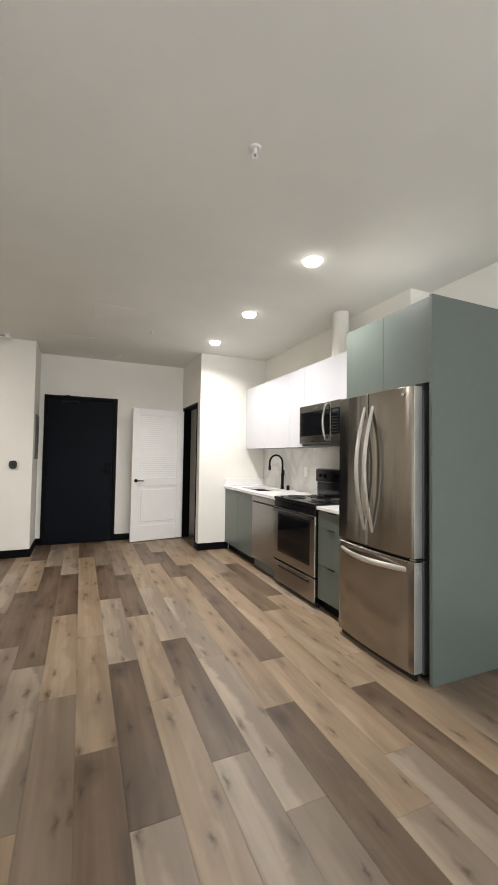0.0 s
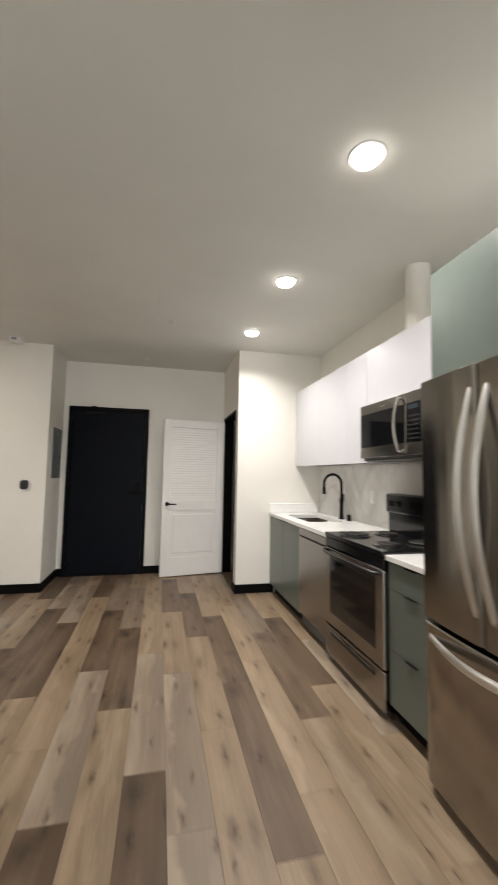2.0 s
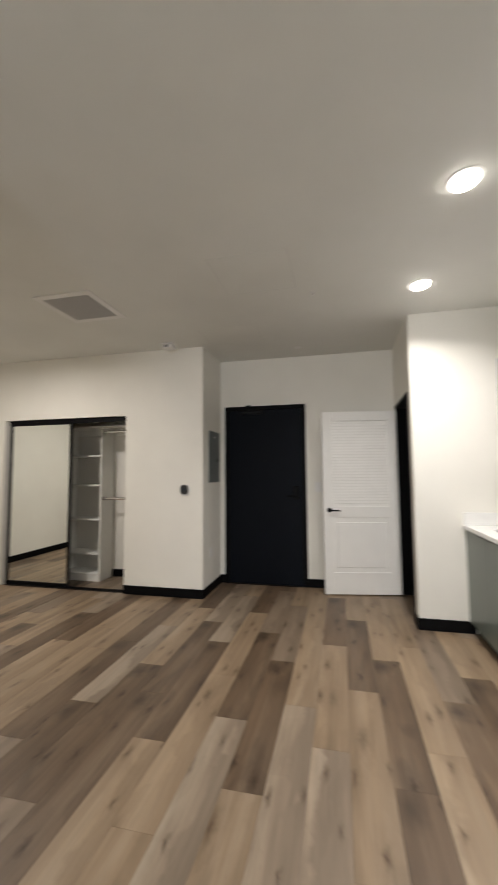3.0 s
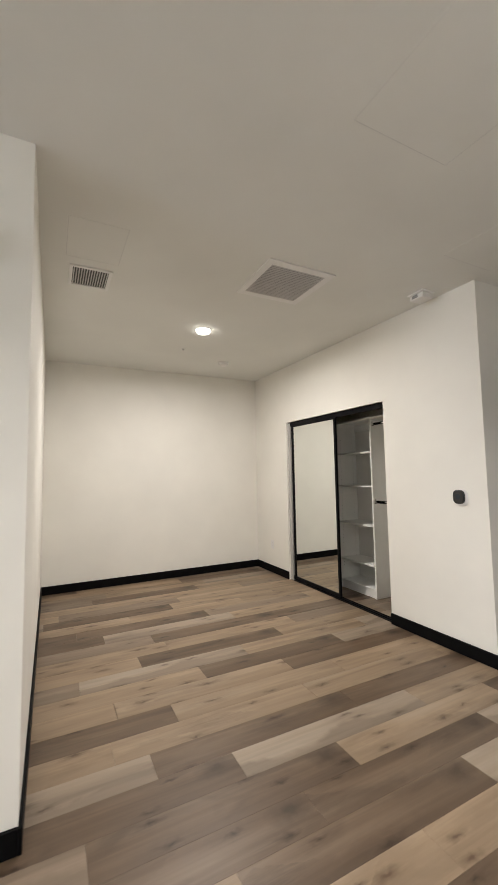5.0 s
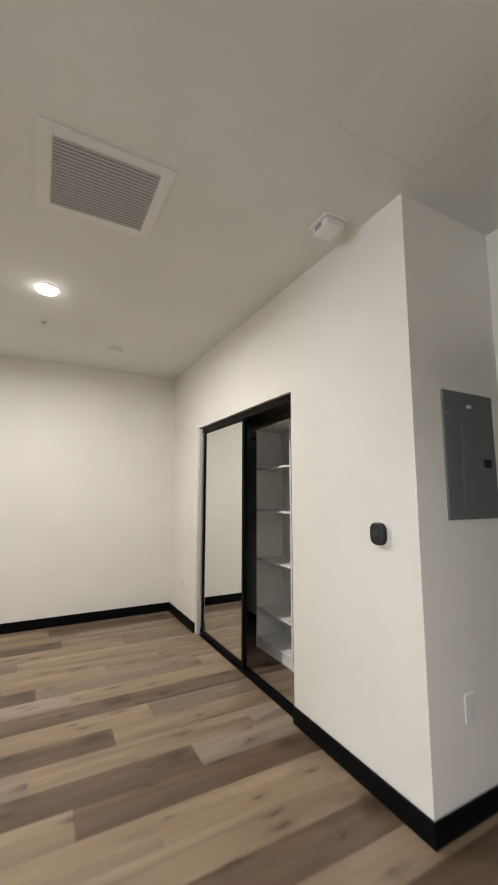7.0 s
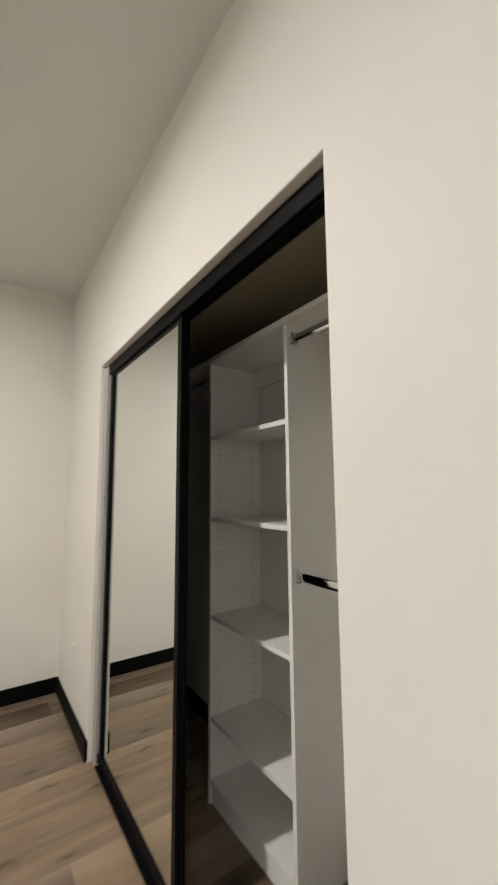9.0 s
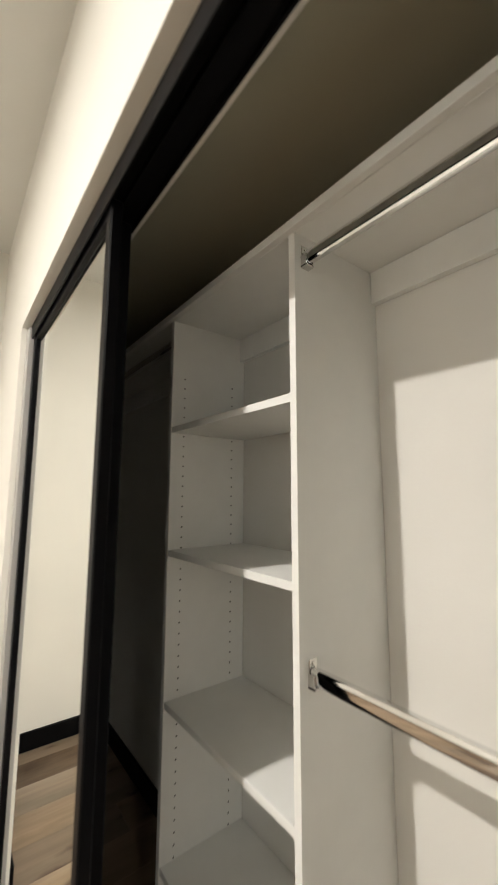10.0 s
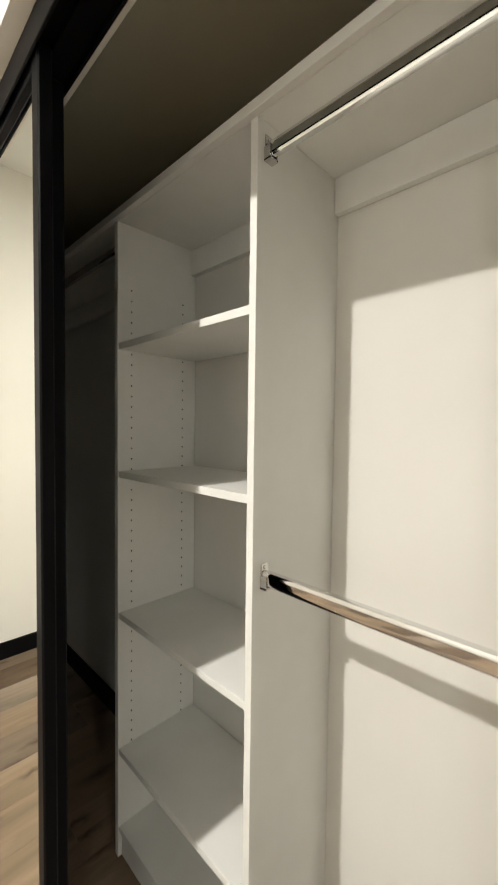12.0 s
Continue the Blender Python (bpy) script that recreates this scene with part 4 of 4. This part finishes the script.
# ---- closet ----
tr = thing("closet_track", (OX0, YC + 0.03, OZ), "black double sliding door track in the opening", "door track", kind="structure")
part("fascia", box(OX0 + 0.001, YC + 0.029, 1.980, OX1 - 0.001, YC + 0.034, OZ - 0.001, 0.001), BLACK_ALU, tr)
tt = part("top_track", box(OX0 + 0.001, YC + 0.034, 2.026, OX1 - 0.001, YC + 0.122, OZ - 0.001), BLACK_ALU, tr)
part("rail", box(OX0 + 0.001, YC + 0.067, 2.006, OX1 - 0.001, YC + 0.072, 2.026), BLACK_ALU, tt)
part("rail", box(OX0 + 0.001, YC + 0.117, 2.014, OX1 - 0.001, YC + 0.122, 2.026), BLACK_ALU, tt)
bt = part("bottom_track", box(OX0 + 0.001, YC + 0.020, 0.0005, OX1 - 0.001, YC + 0.108, 0.006, 0.001), BLACK_ALU, tr)
part("rail", box(OX0 + 0.001, YC + 0.048, 0.006, OX1 - 0.001, YC + 0.053, 0.013), BLACK_ALU, bt)
part("rail", box(OX0 + 0.001, YC + 0.088, 0.006, OX1 - 0.001, YC + 0.093, 0.013), BLACK_ALU, bt)
part("side_jamb", box(OX0 + 0.0005, YC + 0.020, 0.0, OX0 + 0.057, YC + 0.140, 2.025, 0.002), JAMB_GREY, tr, "grey side jamb")
part("bumper", box(OX0 + 0.057, YC + 0.030, 0.013, OX0 + 0.0595, YC + 0.110, 0.060, 0.001), BLACK_PLASTIC, tr)


def sliding_door(x0, x1, y, label):
    t = thing("sliding_mirror_door", ((x0 + x1) / 2, y, 0.014), label, "sliding door", "closet doors")
    z0, z1, w = 0.016, 2.000, 0.032
    part("stile", box(x0, y, z0, x0 + w, y + 0.025, z1, 0.003), BLACK_ALU, t)
    part("stile", box(x1 - w, y, z0, x1, y + 0.025, z1, 0.003), BLACK_ALU, t)
    part("top_rail", box(x0 + w, y + 0.002, z1 - 0.030, x1 - w, y + 0.023, z1, 0.002), BLACK_ALU, t)
    part("bottom_rail", box(x0 + w, y + 0.002, z0, x1 - w, y + 0.023, z0 + 0.040, 0.002), BLACK_ALU, t)
    part("mirror_panel", box(x0 + w, y + 0.010, z0 + 0.040, x1 - w, y + 0.015, z1 - 0.030), MIRROR, t, "clear mirror glass")
    part("backing", box(x0 + w, y + 0.0155, z0 + 0.040, x1 - w, y + 0.020, z1 - 0.030), BLACK_PLASTIC, t)


sliding_door(OX0 + 0.060, -1.664, YC + 0.038, "black-framed sliding mirror door, slid open")
sliding_door(OX0 + 0.062, -1.722, YC + 0.078, "rear black-framed sliding mirror door behind another")

# shelf tower
TX0, TX1, TY = -2.055, -1.468, 5.790
tw = thing("closet_shelf_tower", ((TX0 + TX1) / 2, 5.93, 0.0), "white melamine closet shelf tower with empty shelves", "shelving")
ZS = 1.957
for x0 in (TX0, TX1 - 0.019):
    part("side_panel", box(x0, TY, 0.001, x0 + 0.019, CB - 0.001, ZS - 0.0005, 0.0008), MELAMINE, tw)
for z in (1.600, 1.217, 0.782, 0.352):
    part("shelf", box(TX0 + 0.0195, TY + 0.002, z - 0.019, TX1 - 0.0195, CB - 0.003, z, 0.0008), MELAMINE, tw)
part("bottom_shelf", box(TX0 + 0.0195, TY + 0.002, 0.082, TX1 - 0.0195, CB - 0.003, 0.100, 0.0008), MELAMINE, tw)
part("kick_board", box(TX0 + 0.0195, TY + 0.012, 0.001, TX1 - 0.0195, TY + 0.028, 0.0815), MELAMINE, tw)
part("back_cleat", box(TX0 + 0.0195, CB - 0.020, ZS - 0.085, TX1 - 0.0195, CB - 0.001, ZS - 0.001), MELAMINE, tw)
for xs in (TX0 + 0.0191, TX1 - 0.0191):
    for yy in (TY + 0.045, CB - 0.055):
        bm = None
        for i in range(48):
            z = 0.26 + i * 0.032
            s = 1 if xs < -1.8 else -1
            bm = cyl((xs - 0.0002 * s, yy, z), (xs + 0.0004 * s, yy, z), 0.0026, seg=8, bm=bm)
        tagged(part("pin_holes", bm, BLACK_PLASTIC, tw), kind="stuff")

sh = thing("closet_top_shelf", (-1.7, 5.94, ZS), "long white melamine shelf across the closet", "shelf")
part("board", box(-3.329, TY + 0.004, ZS, XC - T - 0.001, CB - 0.001, ZS + 0.019, 0.0008), MELAMINE, sh)
part("front_lip", box(-3.329, TY - 0.014, ZS, XC - T - 0.001, TY + 0.0035, ZS + 0.021, 0.001), MELAMINE, sh)
part("back_cleat", box(TX1 + 0.001, CB - 0.020, ZS - 0.085, XC - T - 0.001, CB - 0.001, ZS - 0.0005, 0.001), MELAMINE, sh)
part("back_cleat", box(-3.329, CB - 0.020, ZS - 0.085, TX0 - 0.001, CB - 0.001, ZS - 0.0005, 0.001), MELAMINE, sh)


def hanging_rod(x0, x1, y, z, label):
    t = thing("closet_rod", ((x0 + x1) / 2, y, z), label, "closet rod", "closet rods")
    bm = bmesh.new()
    rings = []
    for x in (x0 + 0.004, x1 - 0.004):
        ring = []
        for i in range(20):
            a = 2 * math.pi * i / 20
            cy, cz = math.cos(a), math.sin(a)
            q = (abs(cy) ** 6 + abs(cz) ** 6) ** (-1 / 6)
            ring.append(bm.verts.new((x, y + 0.0085 * cy * q, z + 0.0155 * cz * q)))
        rings.append(ring)
    for i in range(20):
        j = (i + 1) % 20
        bm.faces.new((rings[0][i], rings[0][j], rings[1][j], rings[1][i]))
    bm.faces.new(rings[0])
    bm.faces.new(rings[1])
    bmesh.ops.recalc_face_normals(bm, faces=bm.faces[:])
    part("bar", bm, CHROME, t, smooth=True)
    for x, s in ((x0, 1), (x1, -1)):
        br = box(min(x, x + s * 0.003), y - 0.011, z - 0.020, max(x, x + s * 0.003), y + 0.011, z + 0.030, 0.001)
        br = box(min(x, x + s * 0.016), y - 0.0115, z - 0.021, max(x, x + s * 0.016), y - 0.0085, z + 0.006, bm=br)
        br = box(min(x, x + s * 0.016), y + 0.0085, z - 0.021, max(x, x + s * 0.016), y + 0.0115, z + 0.006, bm=br)
        br = box(min(x, x + s * 0.016), y - 0.0115, z - 0.022, max(x, x + s * 0.016), y + 0.0115, z - 0.0175, bm=br)
        b = part("bracket", br, HANDLE, t)
        part("screw", lathe([(0.004, -0.003 * s), (0.0035, -0.005 * s), (0.001, -0.0055 * s)], (x, y, z + 0.022), "X", 12), HANDLE, b)


RYD = 5.828
hanging_rod(TX1, XC - T, RYD - 0.008, 1.900, "upper chrome oval closet hanging rod")
hanging_rod(TX1, XC - T, RYD - 0.004, 1.043, "lower chrome oval closet hanging rod")
hanging_rod(-3.33, TX0, RYD - 0.008, 1.900, "chrome oval rod in the dark closet bay")

# unseen window added behind the walk's start, to go with the fill lamp
wn = thing("added_window", (1.6, YB, 0.6), "unseen added window with white frame, around the fill light", "window", kind="structure")
fr = None
for b in ((0.5, 0.6, 0.55, 2.5), (2.65, 0.6, 2.7, 2.5), (0.55, 0.6, 2.65, 0.65), (0.55, 2.45, 2.65, 2.5), (1.575, 0.65, 1.625, 2.45)):
    fr = box(b[0], YB - 0.08, b[1], b[2], YB - 0.03, b[3], bm=fr)
part("window_frame", fr, WHITE_PLASTIC, wn)
for x0, x1 in ((0.55, 1.575), (1.625, 2.65)):
    pane = part("pane", box(x0, YB - 0.058, 0.65, x1, YB - 0.052, 2.45), GLASS, wn)
    pane.visible_shadow = False

# ---- floor ----
floor = structure("floor", box(XF - T, YB - T, -0.12, XW + T, YE + T + 0.6, -0.012), GASKET, "wood-look plank floor in mixed browns", "floor")
PW, PL = 0.182, 1.192
# one joint of each lane, counted from the lane that starts at x = 0.995
JOINT = {-20: 3.92, -19: 3.79, -17: 4.05, -16: 3.06, -15: 4.62, -14: 3.5, -13: 3.25, -12: 4.02, -11: 3.61, -10: 4.195, -9: 3.306, -8: 4.13, -7: 3.10, -6: 3.465, -5: 3.97, -4: 2.45,
         -3: 3.24, -2: 1.56, -1: 2.305, 0: 3.02, 1: 2.50, 2: 2.17, 3: 2.74, 4: 1.99, 5: 1.06, 6: 2.73, 7: 3.045, 8: 3.72}
# tones of a lane's planks in a row, and the number of the first of them counted from that joint
TONE = {-20: (-1, "GTT"), -19: (-1, "DTT"), -18: (0, "TTT"), -17: (-1, "DGT"), -16: (-1, "DPT"), -15: (-2, "GDDT"), -14: (-1, "TTG"), -13: (-1, "TDT"), -12: (-1, "PTP"),
        -11: (-1, "TDP"), -10: (-1, "TD"), -9: (-1, "DTT"), -8: (-1, "TTT"), -7: (-1, "PDD"), -6: (-1, "DPT"), -5: (-1, "DTD"), -4: (-1, "PDDP"), -3: (-1, "TDPT"),
        -2: (-1, "DTTT"), -1: (-1, "DPDG"), 0: (-2, "TTDG"), 1: (-2, "PDPT"), 2: (-1, "PPTD"), 3: (-2, "DTTD"), 4: (-1, "TDDT"), 5: (-1, "PTTT"), 6: (-2, "DTDG"), 7: (-2, "TTDT"), 8: (-2, "TPTP")}
SKIN = {"T": PLANK_TAN, "P": PLANK_PALE, "D": PLANK_DARK, "G": PLANK_GREY}
_rng = random.Random(5)
PLANK_MESH = {}


def plank_mesh(length):
    key = round(length, 2)
    if key not in PLANK_MESH:
        bm = bmesh.new()
        g, c = 0.0003, 0.0007
        ring = []
        for z, i in ((-0.008, g), (-c, g), (0.0, g + c)):
            ring.append([bm.verts.new(p) for p in ((i, i, z), (PW - i, i, z), (PW - i, length - i, z), (i, length - i, z))])
        for r0, r1 in zip(ring, ring[1:]):
            for i in range(4):
                bm.faces.new((r0[i], r0[(i + 1) % 4], r1[(i + 1) % 4], r1[i]))
        bm.faces.new(ring[-1])
        me = bpy.data.meshes.new("plank")
        bm.to_mesh(me)
        bm.free()
        me.materials.append(PLANK_TAN)
        PLANK_MESH[key] = me
    return PLANK_MESH[key]


def lay(x, y0, y1, tone):
    ob = new("plank", plank_mesh(y1 - y0))
    ob.location = (x, y0, 0)
    ob.parent = floor
    ob.material_slots[0].link = "OBJECT"
    ob.material_slots[0].material = SKIN[tone]


for k in range(-25, 14):
    x = 0.995 + k * PW
    lo = YB if x + PW > XL - 0.1 else YN - 0.08
    hi = YE + 0.05 if x < XK else YW + 0.05
    joint = JOINT.get(k, 1.0 + _rng.random() * PL)
    n = math.floor((lo - joint) / PL)
    while joint + n * PL < hi:
        y0, y1 = max(lo, joint + n * PL), min(hi, joint + (n + 1) * PL)
        first, tones = TONE.get(k, (0, ""))
        tone = tones[n - first] if 0 <= n - first < len(tones) else _rng.choice("TTTPDDGG")
        if y1 - y0 > 0.03:
            lay(x, y0, y1, tone)
        n += 1
